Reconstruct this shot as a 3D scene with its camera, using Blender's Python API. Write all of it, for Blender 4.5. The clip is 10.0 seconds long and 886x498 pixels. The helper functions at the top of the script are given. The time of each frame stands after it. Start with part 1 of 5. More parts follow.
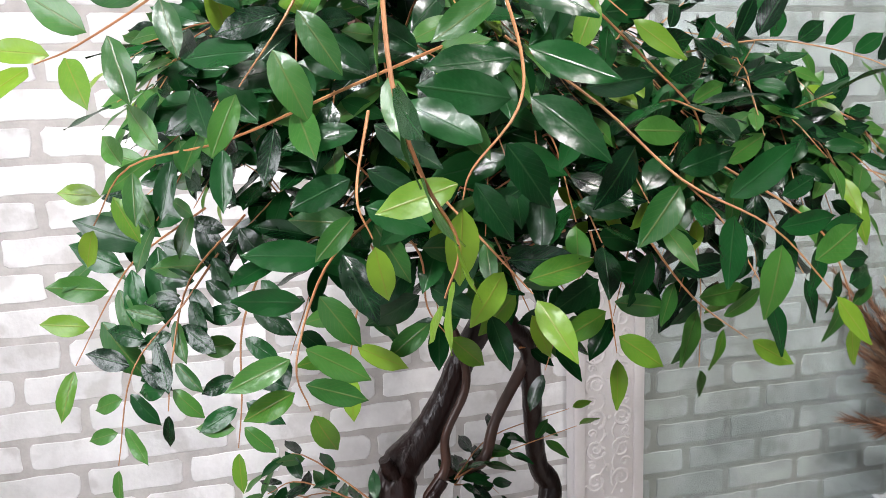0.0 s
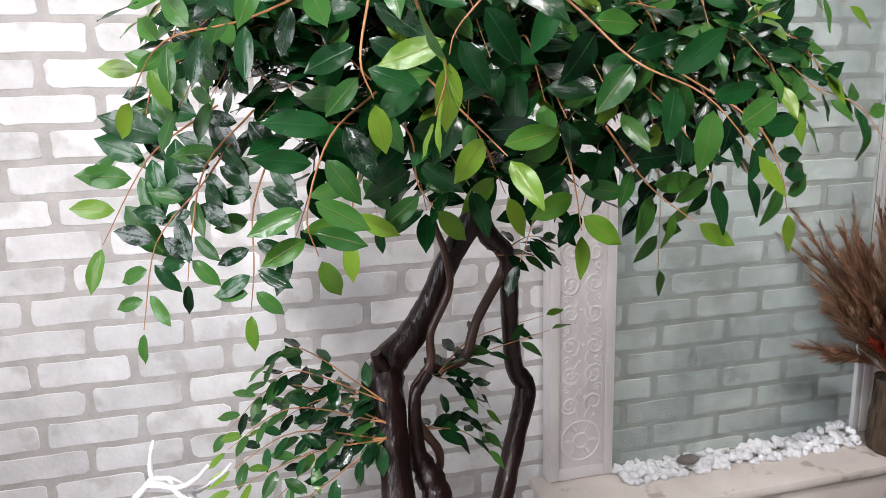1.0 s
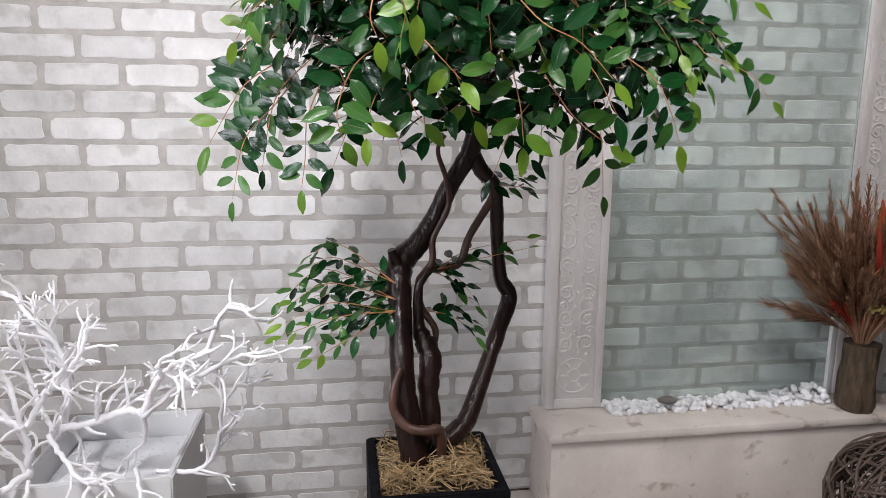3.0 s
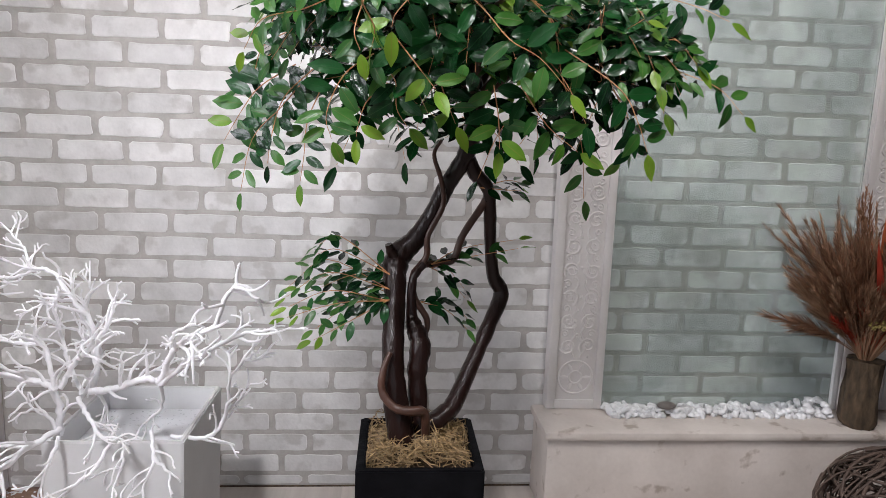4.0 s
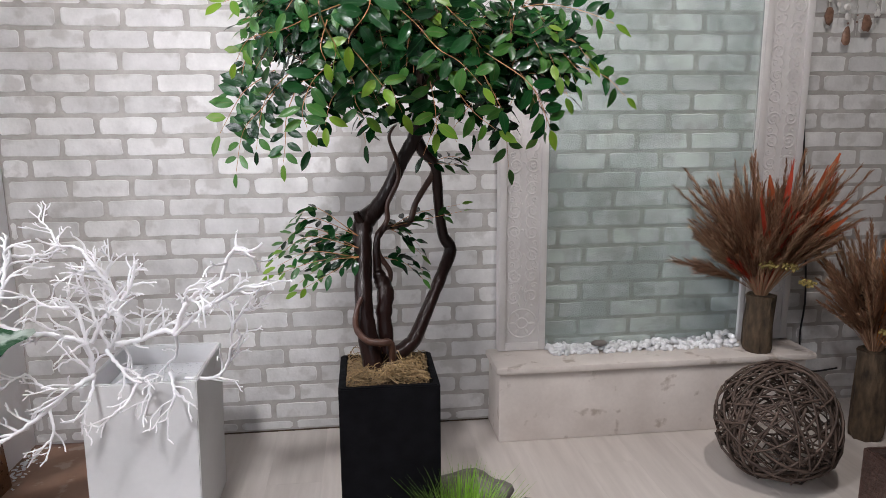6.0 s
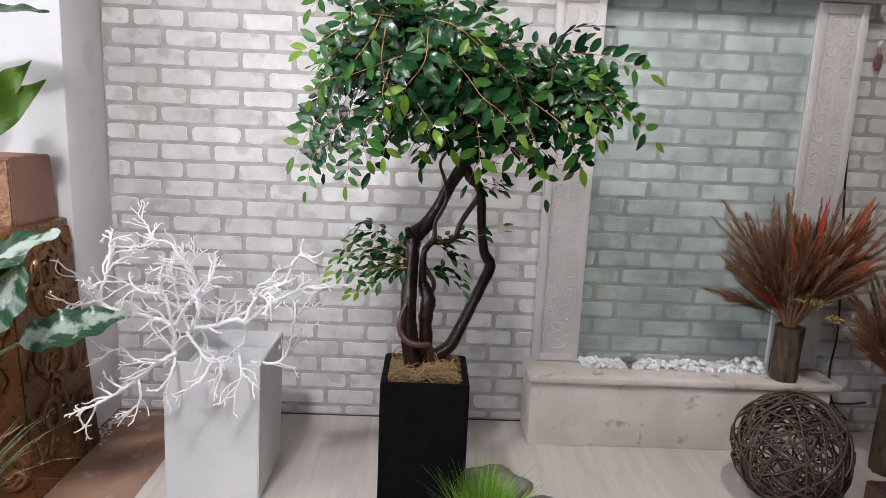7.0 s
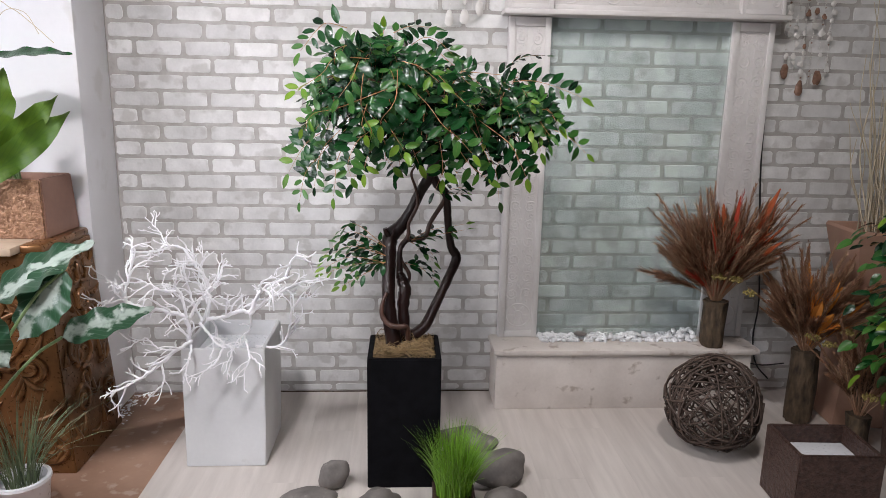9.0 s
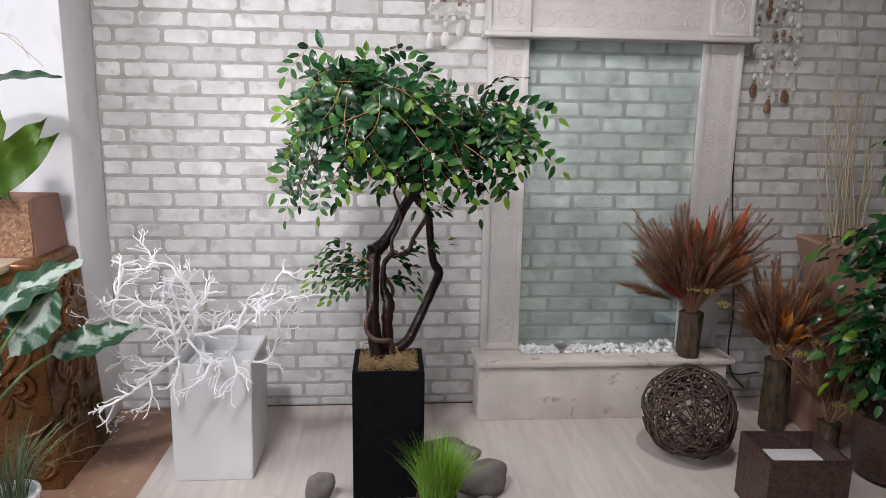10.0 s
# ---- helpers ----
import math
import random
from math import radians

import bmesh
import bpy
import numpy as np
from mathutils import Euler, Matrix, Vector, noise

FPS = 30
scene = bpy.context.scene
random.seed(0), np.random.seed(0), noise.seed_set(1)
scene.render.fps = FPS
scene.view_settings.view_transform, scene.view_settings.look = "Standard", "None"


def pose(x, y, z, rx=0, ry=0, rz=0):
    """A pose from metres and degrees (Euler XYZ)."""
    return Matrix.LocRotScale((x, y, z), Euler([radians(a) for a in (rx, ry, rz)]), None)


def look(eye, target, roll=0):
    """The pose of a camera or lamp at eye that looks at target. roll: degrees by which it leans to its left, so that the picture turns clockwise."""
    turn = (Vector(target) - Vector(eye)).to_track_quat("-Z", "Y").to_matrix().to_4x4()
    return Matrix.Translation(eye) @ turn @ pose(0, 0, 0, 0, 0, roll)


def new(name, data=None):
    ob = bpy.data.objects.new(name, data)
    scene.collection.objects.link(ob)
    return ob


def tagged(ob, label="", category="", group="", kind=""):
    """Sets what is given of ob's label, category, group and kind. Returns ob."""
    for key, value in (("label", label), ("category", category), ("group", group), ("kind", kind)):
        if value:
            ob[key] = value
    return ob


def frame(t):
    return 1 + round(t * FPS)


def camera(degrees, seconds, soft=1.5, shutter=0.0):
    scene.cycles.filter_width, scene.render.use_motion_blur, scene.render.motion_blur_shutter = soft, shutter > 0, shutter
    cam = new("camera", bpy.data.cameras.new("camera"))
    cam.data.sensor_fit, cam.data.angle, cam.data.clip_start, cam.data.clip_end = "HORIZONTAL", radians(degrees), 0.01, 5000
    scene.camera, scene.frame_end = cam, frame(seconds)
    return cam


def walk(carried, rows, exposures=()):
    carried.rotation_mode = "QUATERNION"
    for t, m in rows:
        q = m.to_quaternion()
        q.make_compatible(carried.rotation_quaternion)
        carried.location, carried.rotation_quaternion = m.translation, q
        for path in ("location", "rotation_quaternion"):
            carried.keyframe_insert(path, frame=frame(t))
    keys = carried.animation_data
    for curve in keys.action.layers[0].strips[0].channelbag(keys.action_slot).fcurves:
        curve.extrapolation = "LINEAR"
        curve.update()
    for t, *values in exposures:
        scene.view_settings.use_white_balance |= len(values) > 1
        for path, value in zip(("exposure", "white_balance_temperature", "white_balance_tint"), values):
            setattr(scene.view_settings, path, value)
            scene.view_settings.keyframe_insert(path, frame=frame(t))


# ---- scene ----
cam = camera(66.4, 10.0, soft=0.65)
PATH = [
    (0, (0.241, -1.582, 1.449), (0.663, 0.346, 1.124), -2.1),
    (0.5, (0.202, -1.658, 1.424), (0.68, 0.256, 1.1), -3.1),
    (1, (0.208, -1.692, 1.369), (0.674, 0.211, 0.966), -1.6),
    (1.5, (0.253, -1.744, 1.318), (0.6, 0.198, 0.988), 0.4),
    (2, (0.26, -1.849, 1.289), (0.625, 0.087, 0.947), 0.5),
    (2.5, (0.228, -2.01, 1.269), (0.571, -0.074, 0.9), 0.2),
    (4, (0.352, -2.262, 1.249), (0.504, -0.296, 0.916), 2.0),
    (4.5, (0.422, -2.353, 1.236), (0.528, -0.393, 0.853), 2.1),
    (5, (0.378, -2.464, 1.196), (0.573, -0.518, 0.777), 2.1),
    (5.5, (0.321, -2.605, 1.223), (0.585, -0.662, 0.829), 1.2),
    (5.7, (0.344, -2.621, 1.221), (0.599, -0.671, 0.861), 0.1),
    (6.8, (0.386, -2.856, 1.364), (0.499, -0.901, 0.957), 1.9),
    (7, (0.413, -2.892, 1.355), (0.462, -0.929, 0.971), 2.5),
    (7.5, (0.469, -2.974, 1.41), (0.531, -1.011, 1.034), 1.9),
    (8, (0.451, -3.08, 1.418), (0.555, -1.123, 1.022), 2.0),
    (8.5, (0.426, -3.203, 1.444), (0.596, -1.254, 1.028), 1.9),
    (9, (0.417, -3.304, 1.484), (0.535, -1.354, 1.057), 1.1),
    (9.5, (0.429, -3.345, 1.499), (0.571, -1.386, 1.121), 1.3),
    (10, (0.427, -3.38, 1.51), (0.586, -1.425, 1.122), 0.9),
]
walk(cam, [(t, look(eye, target, roll)) for t, eye, target, roll in PATH],
     [(0, 0.43), (1, 0.28), (2.5, 0.05), (4.5, -0.10), (8, -0.06), (10, -0.13)])

# ---- world, lights, exposure ----
world = bpy.data.worlds.new("sky")
scene.world = world
world.use_nodes = True
sky = world.node_tree.nodes.new("ShaderNodeTexSky")
sky.sky_type = "NISHITA"
sky.sun_disc = False
sky.sun_elevation, sky.sun_rotation = radians(40), radians(250)
world.node_tree.links.new(sky.outputs[0], world.node_tree.nodes["Background"].inputs[0])
world.node_tree.nodes["Background"].inputs[1].default_value = 0.1


def area_lamp(name, m, sx, sy, power, colour, spread=180):
    d = bpy.data.lights.new(name, "AREA")
    d.shape, d.size, d.size_y, d.energy, d.color, d.spread = "RECTANGLE", sx, sy, power, colour, radians(spread)
    ob = new(name, d)
    ob.matrix_basis = m
    return ob


WIN_POWER, FILL_POWER, CEIL_POWER, CEIL2_POWER = 84, 7, 25, 16
area_lamp("window_daylight", look((-2.96, -2.35, 2.0), (0.4, -0.6, 0.9)), 1.5, 1.5, WIN_POWER, (0.96, 0.96, 1.03))
# second lamp is an added fill from behind the camera, no known source
area_lamp("front_fill_light", look((0.4, -5.35, 1.6), (0.5, 0, 1.2)), 2.6, 1.9, FILL_POWER, (1.0, 0.965, 1.0))
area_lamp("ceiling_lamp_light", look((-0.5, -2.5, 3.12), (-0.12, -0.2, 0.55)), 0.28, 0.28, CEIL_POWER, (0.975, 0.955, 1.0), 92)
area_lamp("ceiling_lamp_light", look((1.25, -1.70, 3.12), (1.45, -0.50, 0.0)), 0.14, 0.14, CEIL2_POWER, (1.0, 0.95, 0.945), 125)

# ---- materials ----


def nodes_of(name):
    m = bpy.data.materials.new(name)
    m.use_nodes = True
    nt = m.node_tree
    return m, nt, nt.nodes["Principled BSDF"]


def surface(name, dark, light, scale=8.0, rough=0.6, bump=0.2, fine=90.0, metal=0.0, vary=0.0, rough_var=0.1,
            stretch=(1, 1, 1), island=False, bump_dist=0.003, spec=0.5, blotch=None):
    """Two-scale noise in colour, roughness and relief; vary: brightness spread from piece to piece."""
    m, nt, b = nodes_of(name)
    N, L = nt.nodes.new, nt.links.new
    co = N("ShaderNodeTexCoord")
    mp = N("ShaderNodeMapping")
    mp.inputs["Scale"].default_value = stretch
    L(co.outputs["Object"], mp.inputs[0])
    big, small = N("ShaderNodeTexNoise"), N("ShaderNodeTexNoise")
    big.inputs["Scale"].default_value, big.inputs["Detail"].default_value = scale, 5
    small.inputs["Scale"].default_value, small.inputs["Detail"].default_value = fine, 3
    vec = mp.outputs[0]
    rnd = None
    if vary or island:
        if island:
            g = N("ShaderNodeNewGeometry")
            rnd = g.outputs["Random Per Island"]
        else:
            oi = N("ShaderNodeObjectInfo")
            rnd = oi.outputs["Random"]
        sh = N("ShaderNodeVectorMath")
        sh.operation = "MULTIPLY_ADD"
        L(rnd, sh.inputs[0])
        sh.inputs[1].default_value = (17.0, 9.0, 23.0)
        L(mp.outputs[0], sh.inputs[2])
        vec = sh.outputs[0]
    L(vec, big.inputs["Vector"])
    L(vec, small.inputs["Vector"])
    mixf = N("ShaderNodeMath")
    mixf.operation = "MULTIPLY_ADD"
    L(small.outputs[0], mixf.inputs[0])
    mixf.inputs[1].default_value = 0.35
    add = N("ShaderNodeMath")
    add.operation = "MULTIPLY_ADD"
    L(big.outputs[0], add.inputs[0])
    add.inputs[1].default_value, add.inputs[2].default_value = 1.6, -0.47
    L(add.outputs[0], mixf.inputs[2])
    ramp = N("ShaderNodeMix")
    ramp.data_type, ramp.clamp_factor = "RGBA", True
    L(mixf.outputs[0], ramp.inputs[0])
    ramp.inputs[6].default_value, ramp.inputs[7].default_value = (*dark, 1), (*light, 1)
    col = ramp.outputs[2]
    if blotch:
        bn, bm2 = N("ShaderNodeTexNoise"), N("ShaderNodeMix")
        bn.inputs["Scale"].default_value, bn.inputs["Detail"].default_value = blotch[1], 6
        L(vec, bn.inputs["Vector"])
        mr = N("ShaderNodeMapRange")
        mr.inputs[1].default_value, mr.inputs[2].default_value = blotch[2], blotch[2] + 0.08
        mr.inputs[4].default_value = blotch[3]
        L(bn.outputs[0], mr.inputs[0])
        bm2.data_type = "RGBA"
        L(mr.outputs[0], bm2.inputs[0])
        L(col, bm2.inputs[6])
        bm2.inputs[7].default_value = (*blotch[0], 1)
        col = bm2.outputs[2]
    if vary:
        hsv = N("ShaderNodeHueSaturation")
        vr = N("ShaderNodeMapRange")
        vr.inputs[3].default_value, vr.inputs[4].default_value = 1 - vary, 1 + vary
        L(rnd, vr.inputs[0])
        L(vr.outputs[0], hsv.inputs["Value"])
        L(col, hsv.inputs["Color"])
        col = hsv.outputs[0]
    L(col, b.inputs["Base Color"])
    rr = N("ShaderNodeMapRange")
    rr.inputs[3].default_value, rr.inputs[4].default_value = rough - rough_var, min(1, rough + rough_var)
    L(small.outputs[0], rr.inputs[0])
    L(rr.outputs[0], b.inputs["Roughness"])
    b.inputs["Metallic"].default_value = metal
    b.inputs["Specular IOR Level"].default_value = spec
    if bump:
        bp = N("ShaderNodeBump")
        bp.inputs["Strength"].default_value, bp.inputs["Distance"].default_value = bump, bump_dist
        L(mixf.outputs[0], bp.inputs["Height"])
        L(bp.outputs[0], b.inputs["Normal"])
    return m


def leaf_material(name, dark, light, vein, rough=0.3, island=False, translucent=0.10, pale=None, grain=None, ribs=0.13):
    """Glossy leaf: lighter midrib and side veins from the leaf's own uv, tone from leaf to leaf."""
    m, nt, b = nodes_of(name)
    N, L = nt.nodes.new, nt.links.new
    if island:
        rnd = N("ShaderNodeNewGeometry").outputs["Random Per Island"]
    else:
        rnd = N("ShaderNodeObjectInfo").outputs["Random"]
    uv = N("ShaderNodeUVMap")
    sep = N("ShaderNodeSeparateXYZ")
    L(uv.outputs[0], sep.inputs[0])
    mid = N("ShaderNodeMath")
    mid.operation = "SUBTRACT"
    L(sep.outputs[0], mid.inputs[0])
    mid.inputs[1].default_value = 0.5
    ab = N("ShaderNodeMath")
    ab.operation = "ABSOLUTE"
    L(mid.outputs[0], ab.inputs[0])
    # side veins slant towards the tip
    sl = N("ShaderNodeMath")
    sl.operation = "MULTIPLY_ADD"
    L(ab.outputs[0], sl.inputs[0])
    sl.inputs[1].default_value = -0.7
    L(sep.outputs[1], sl.inputs[2])
    fr = N("ShaderNodeMath")
    fr.operation = "PINGPONG"
    L(sl.outputs[0], fr.inputs[0])
    fr.inputs[1].default_value = 0.055
    vr = N("ShaderNodeMapRange")
    vr.inputs[1].default_value, vr.inputs[2].default_value = 0.0, 0.014
    vr.inputs[3].default_value, vr.inputs[4].default_value = ribs, 0.0
    L(fr.outputs[0], vr.inputs[0])
    mr = N("ShaderNodeMapRange")
    mr.inputs[1].default_value, mr.inputs[2].default_value = 0.012, 0.04
    mr.inputs[3].default_value, mr.inputs[4].default_value = 0.38, 0.0
    L(ab.outputs[0], mr.inputs[0])
    mx = N("ShaderNodeMath")
    mx.operation = "MAXIMUM"
    L(vr.outputs[0], mx.inputs[0])
    L(mr.outputs[0], mx.inputs[1])
    noise_t = N("ShaderNodeTexNoise")
    noise_t.inputs["Scale"].default_value, noise_t.inputs["Detail"].default_value = (3.2 if grain is None else grain), 3
    tc = N("ShaderNodeTexCoord")
    L(tc.outputs["Object"], noise_t.inputs["Vector"])
    tone = N("ShaderNodeMath")
    tone.operation = "MULTIPLY_ADD"
    L(noise_t.outputs[0], tone.inputs[0])
    tone.inputs[1].default_value = 0.5
    r2 = N("ShaderNodeMath")
    r2.operation = "MULTIPLY_ADD"
    L(rnd, r2.inputs[0])
    r2.inputs[1].default_value, r2.inputs[2].default_value = 1.0, -0.25
    L(r2.outputs[0], tone.inputs[2])
    c1 = N("ShaderNodeMix")
    c1.data_type = "RGBA"
    L(tone.outputs[0], c1.inputs[0])
    c1.inputs[6].default_value, c1.inputs[7].default_value = (*dark, 1), (*light, 1)
    base = c1.outputs[2]
    if pale:
        pm, cp = N("ShaderNodeMapRange"), N("ShaderNodeMix")
        pm.inputs[1].default_value, pm.inputs[2].default_value = -0.06, 0.10
        pm.inputs[3].default_value, pm.inputs[4].default_value = 0.92, 0.0
        pw = N("ShaderNodeMath")
        pw.operation = "MULTIPLY_ADD"
        L(noise_t.outputs[0], pw.inputs[0])
        pw.inputs[1].default_value = 0.95
        sb = N("ShaderNodeMath")
        sb.operation = "SUBTRACT"
        L(ab.outputs[0], sb.inputs[0])
        sb.inputs[1].default_value = 0.60
        L(sb.outputs[0], pw.inputs[2])
        L(pw.outputs[0], pm.inputs[0])
        cp.data_type = "RGBA"
        L(pm.outputs[0], cp.inputs[0])
        L(base, cp.inputs[6])
        cp.inputs[7].default_value = (*pale, 1)
        base = cp.outputs[2]
    c2 = N("ShaderNodeMix")
    c2.data_type = "RGBA"
    L(mx.outputs[0], c2.inputs[0])
    L(base, c2.inputs[6])
    c2.inputs[7].default_value = (*vein, 1)
    L(c2.outputs[2], b.inputs["Base Color"])
    b.inputs["Roughness"].default_value = rough
    b.inputs["Specular IOR Level"].default_value = 0.42
    bp = N("ShaderNodeBump")
    bp.inputs["Strength"].default_value, bp.inputs["Distance"].default_value = 0.25, 0.004
    puck = N("ShaderNodeMath")
    puck.operation = "MULTIPLY_ADD"
    L(noise_t.outputs[0], puck.inputs[0])
    puck.inputs[1].default_value = 1.5
    L((mx if ribs > 0.2 else mr).outputs[0], puck.inputs[2])
    L(puck.outputs[0], bp.inputs["Height"])
    L(bp.outputs[0], b.inputs["Normal"])
    tr, mixs = N("ShaderNodeBsdfTranslucent"), N("ShaderNodeMixShader")
    L(c2.outputs[2], tr.inputs[0])
    mixs.inputs[0].default_value = translucent
    L(b.outputs[0], mixs.inputs[1])
    L(tr.outputs[0], mixs.inputs[2])
    L(mixs.outputs[0], nt.nodes["Material Output"].inputs[0])
    return m


M_BRICK = surface("white_brick_face", (0.56, 0.55, 0.535), (0.83, 0.82, 0.81), 11, 0.75, 0.9, 90, vary=0.12,
                  blotch=((0.46, 0.44, 0.415), 10, 0.56, 0.55))
M_MORTAR = surface("brick_joint", (0.33, 0.305, 0.285), (0.56, 0.535, 0.51), 16, 0.85, 0.6, 120)
M_BRICK_FAR = surface("white_brick_joined", (0.56, 0.55, 0.535), (0.83, 0.82, 0.81), 11, 0.75, 0.9, 90, vary=0.12, island=True,
                      blotch=((0.46, 0.44, 0.415), 10, 0.56, 0.55))
M_PLASTER = surface("white_wall_paint", (0.75, 0.745, 0.765), (0.84, 0.835, 0.855), 3, 0.6, 0.35, 40, blotch=((0.64, 0.62, 0.61), 6, 0.60, 0.5))
# room walls and ceiling out of view, kept dark to limit bounced light
M_ROOM = surface("unseen_wall_paint", (0.16, 0.15, 0.14), (0.22, 0.21, 0.195), 3, 0.7, 0.25, 60)
M_CEIL = surface("unseen_ceiling_paint", (0.34, 0.335, 0.33), (0.40, 0.395, 0.39), 2, 0.85, 0.1, 50)
M_STONE = surface("cream_stone", (0.55, 0.485, 0.44), (0.80, 0.735, 0.685), 5, 0.45, 0.15, 70, blotch=((0.33, 0.255, 0.20), 14, 0.615, 0.7))
M_CAST = surface("cast_plaster", (0.60, 0.567, 0.552), (0.76, 0.728, 0.716), 7, 0.6, 0.2, 110)
M_PLANK = surface("pale_laminate", (0.49, 0.44, 0.405), (0.66, 0.605, 0.56), 3, 0.40, 0.10, 40, vary=0.06, stretch=(9, 0.8, 1))
M_SCREED = surface("brown_screed", (0.22, 0.12, 0.075), (0.38, 0.235, 0.165), 4, 0.6, 0.3, 60, blotch=((0.5, 0.40, 0.33), 15, 0.58, 0.55))
M_BARK = surface("dark_trunk_bark", (0.007, 0.003, 0.0026), (0.024, 0.009, 0.007), 14, 0.33, 0.7, 70, stretch=(1, 1, 0.3), bump_dist=0.012, spec=0.32)
M_VINE = surface("reddish_vine_bark", (0.03, 0.014, 0.010), (0.10, 0.045, 0.03), 20, 0.38, 0.5, 90)
M_TWIG = surface("orange_brown_twig", (0.26, 0.105, 0.04), (0.54, 0.26, 0.11), 20, 0.5, 0.3, 120, vary=0.15)
M_BLACK = surface("black_planter_clay", (0.0025, 0.0025, 0.0031), (0.0070, 0.0069, 0.0086), 26, 0.75, 0.55, 120, bump_dist=0.006, spec=0.07)
M_STRAW = surface("dry_straw", (0.12, 0.07, 0.030), (0.42, 0.29, 0.14), 14, 0.65, 0.0, 80, island=True, vary=0.35)
M_WHITE = surface("white_pedestal_paint", (0.60, 0.60, 0.605), (0.73, 0.73, 0.735), 4, 0.5, 0.3, 70, blotch=((0.52, 0.51, 0.50), 14, 0.66, 0.5))
M_WHITE_IN = surface("white_plastic", (0.78, 0.79, 0.82), (0.84, 0.85, 0.88), 4, 0.3, 0.0, 90)
M_CORAL = surface("white_painted_branch", (0.90, 0.89, 0.91), (0.95, 0.94, 0.96), 25, 0.5, 0.3, 140)
M_ROCK = surface("grey_river_stone", (0.085, 0.075, 0.07), (0.25, 0.225, 0.205), 12, 0.7, 0.6, 100, vary=0.12, blotch=((0.40, 0.37, 0.34), 22, 0.62, 0.4))
M_PEBBLE = surface("white_marble_pebble", (0.76, 0.76, 0.78), (0.88, 0.88, 0.89), 30, 0.5, 0.1, 90, island=True, vary=0.08)
M_GRASS = surface("green_grass_blade", (0.08, 0.22, 0.012), (0.27, 0.48, 0.05), 12, 0.42, 0.0, 60, island=True, vary=0.3)
M_GRASS2 = surface("grey_green_blade", (0.06, 0.10, 0.045), (0.22, 0.27, 0.15), 12, 0.45, 0.0, 60, island=True, vary=0.3)
M_VINEBALL = surface("brown_wicker", (0.036, 0.022, 0.017), (0.12, 0.080, 0.060), 22, 0.7, 0.5, 90, vary=0.2)
M_COPPER = surface("hammered_copper", (0.13, 0.06, 0.032), (0.44, 0.25, 0.15), 60, 0.36, 0.9, 160, metal=0.55, bump_dist=0.006)
M_COPPER_S = surface("brown_copper_side", (0.20, 0.10, 0.068), (0.36, 0.20, 0.145), 5, 0.5, 0.15, 80, metal=0.25)
M_COPPER_DK = surface("pitted_dark_copper", (0.03, 0.017, 0.014), (0.13, 0.075, 0.06), 60, 0.42, 0.9, 200, metal=0.35, bump_dist=0.005)
M_CARVED = surface("carved_bronze_wood", (0.045, 0.019, 0.007), (0.27, 0.125, 0.045), 6, 0.30, 0.6, 60, metal=0.5)
M_PALEWOOD = surface("pale_board", (0.48, 0.35, 0.25), (0.62, 0.49, 0.37), 4, 0.5, 0.15, 60, stretch=(1, 6, 1))
M_BARKVASE = surface("bark_vase", (0.012, 0.008, 0.005), (0.15, 0.10, 0.058), 42, 0.85, 1.0, 90, stretch=(1, 1, 0.4), bump_dist=0.008)
M_DRY = surface("dry_brown_grass", (0.17, 0.078, 0.042), (0.44, 0.24, 0.14), 12, 0.8, 0.0, 60, island=True, vary=0.3)
M_DRYPALE = surface("dry_pale_grass", (0.30, 0.17, 0.095), (0.60, 0.40, 0.26), 12, 0.8, 0.0, 60, island=True, vary=0.3)
M_VASE = surface("brushed_copper_vase", (0.36, 0.20, 0.14), (0.56, 0.35, 0.26), 4, 0.42, 0.2, 70, metal=0.2)
M_DRYRED = surface("dry_red_plume", (0.30, 0.025, 0.012), (0.55, 0.07, 0.03), 14, 0.75, 0.0, 60, island=True, vary=0.3)
M_DRYRUST = surface("dry_rust_plume", (0.32, 0.055, 0.018), (0.52, 0.13, 0.042), 14, 0.75, 0.0, 60, island=True, vary=0.3)
M_DRYORANGE = surface("dry_orange_plume", (0.55, 0.18, 0.02), (0.78, 0.32, 0.06), 14, 0.75, 0.0, 60, island=True, vary=0.2)
M_YELLOW = surface("yellow_dry_flower", (0.24, 0.18, 0.05), (0.46, 0.36, 0.12), 40, 0.8, 0.3, 100, island=True, vary=0.25)
M_CABLE = surface("black_cable", (0.012, 0.012, 0.013), (0.025, 0.025, 0.026), 10, 0.45, 0.0)
M_WILLOW = surface("pale_curly_willow", (0.42, 0.34, 0.23), (0.62, 0.54, 0.41), 14, 0.6, 0.2, 60)
M_SHELL_W = surface("white_shell", (0.60, 0.57, 0.54), (0.78, 0.76, 0.73), 30, 0.35, 0.3, 90, vary=0.1)
M_SHELL_B = surface("brown_shell", (0.12, 0.06, 0.04), (0.34, 0.20, 0.14), 50, 0.35, 0.4, 120, vary=0.2)
M_STEM = surface("green_stem", (0.10, 0.18, 0.06), (0.26, 0.36, 0.16), 10, 0.45, 0.0)
M_FRAME = surface("window_frame_paint", (0.76, 0.76, 0.76), (0.82, 0.82, 0.82), 4, 0.4, 0.0)

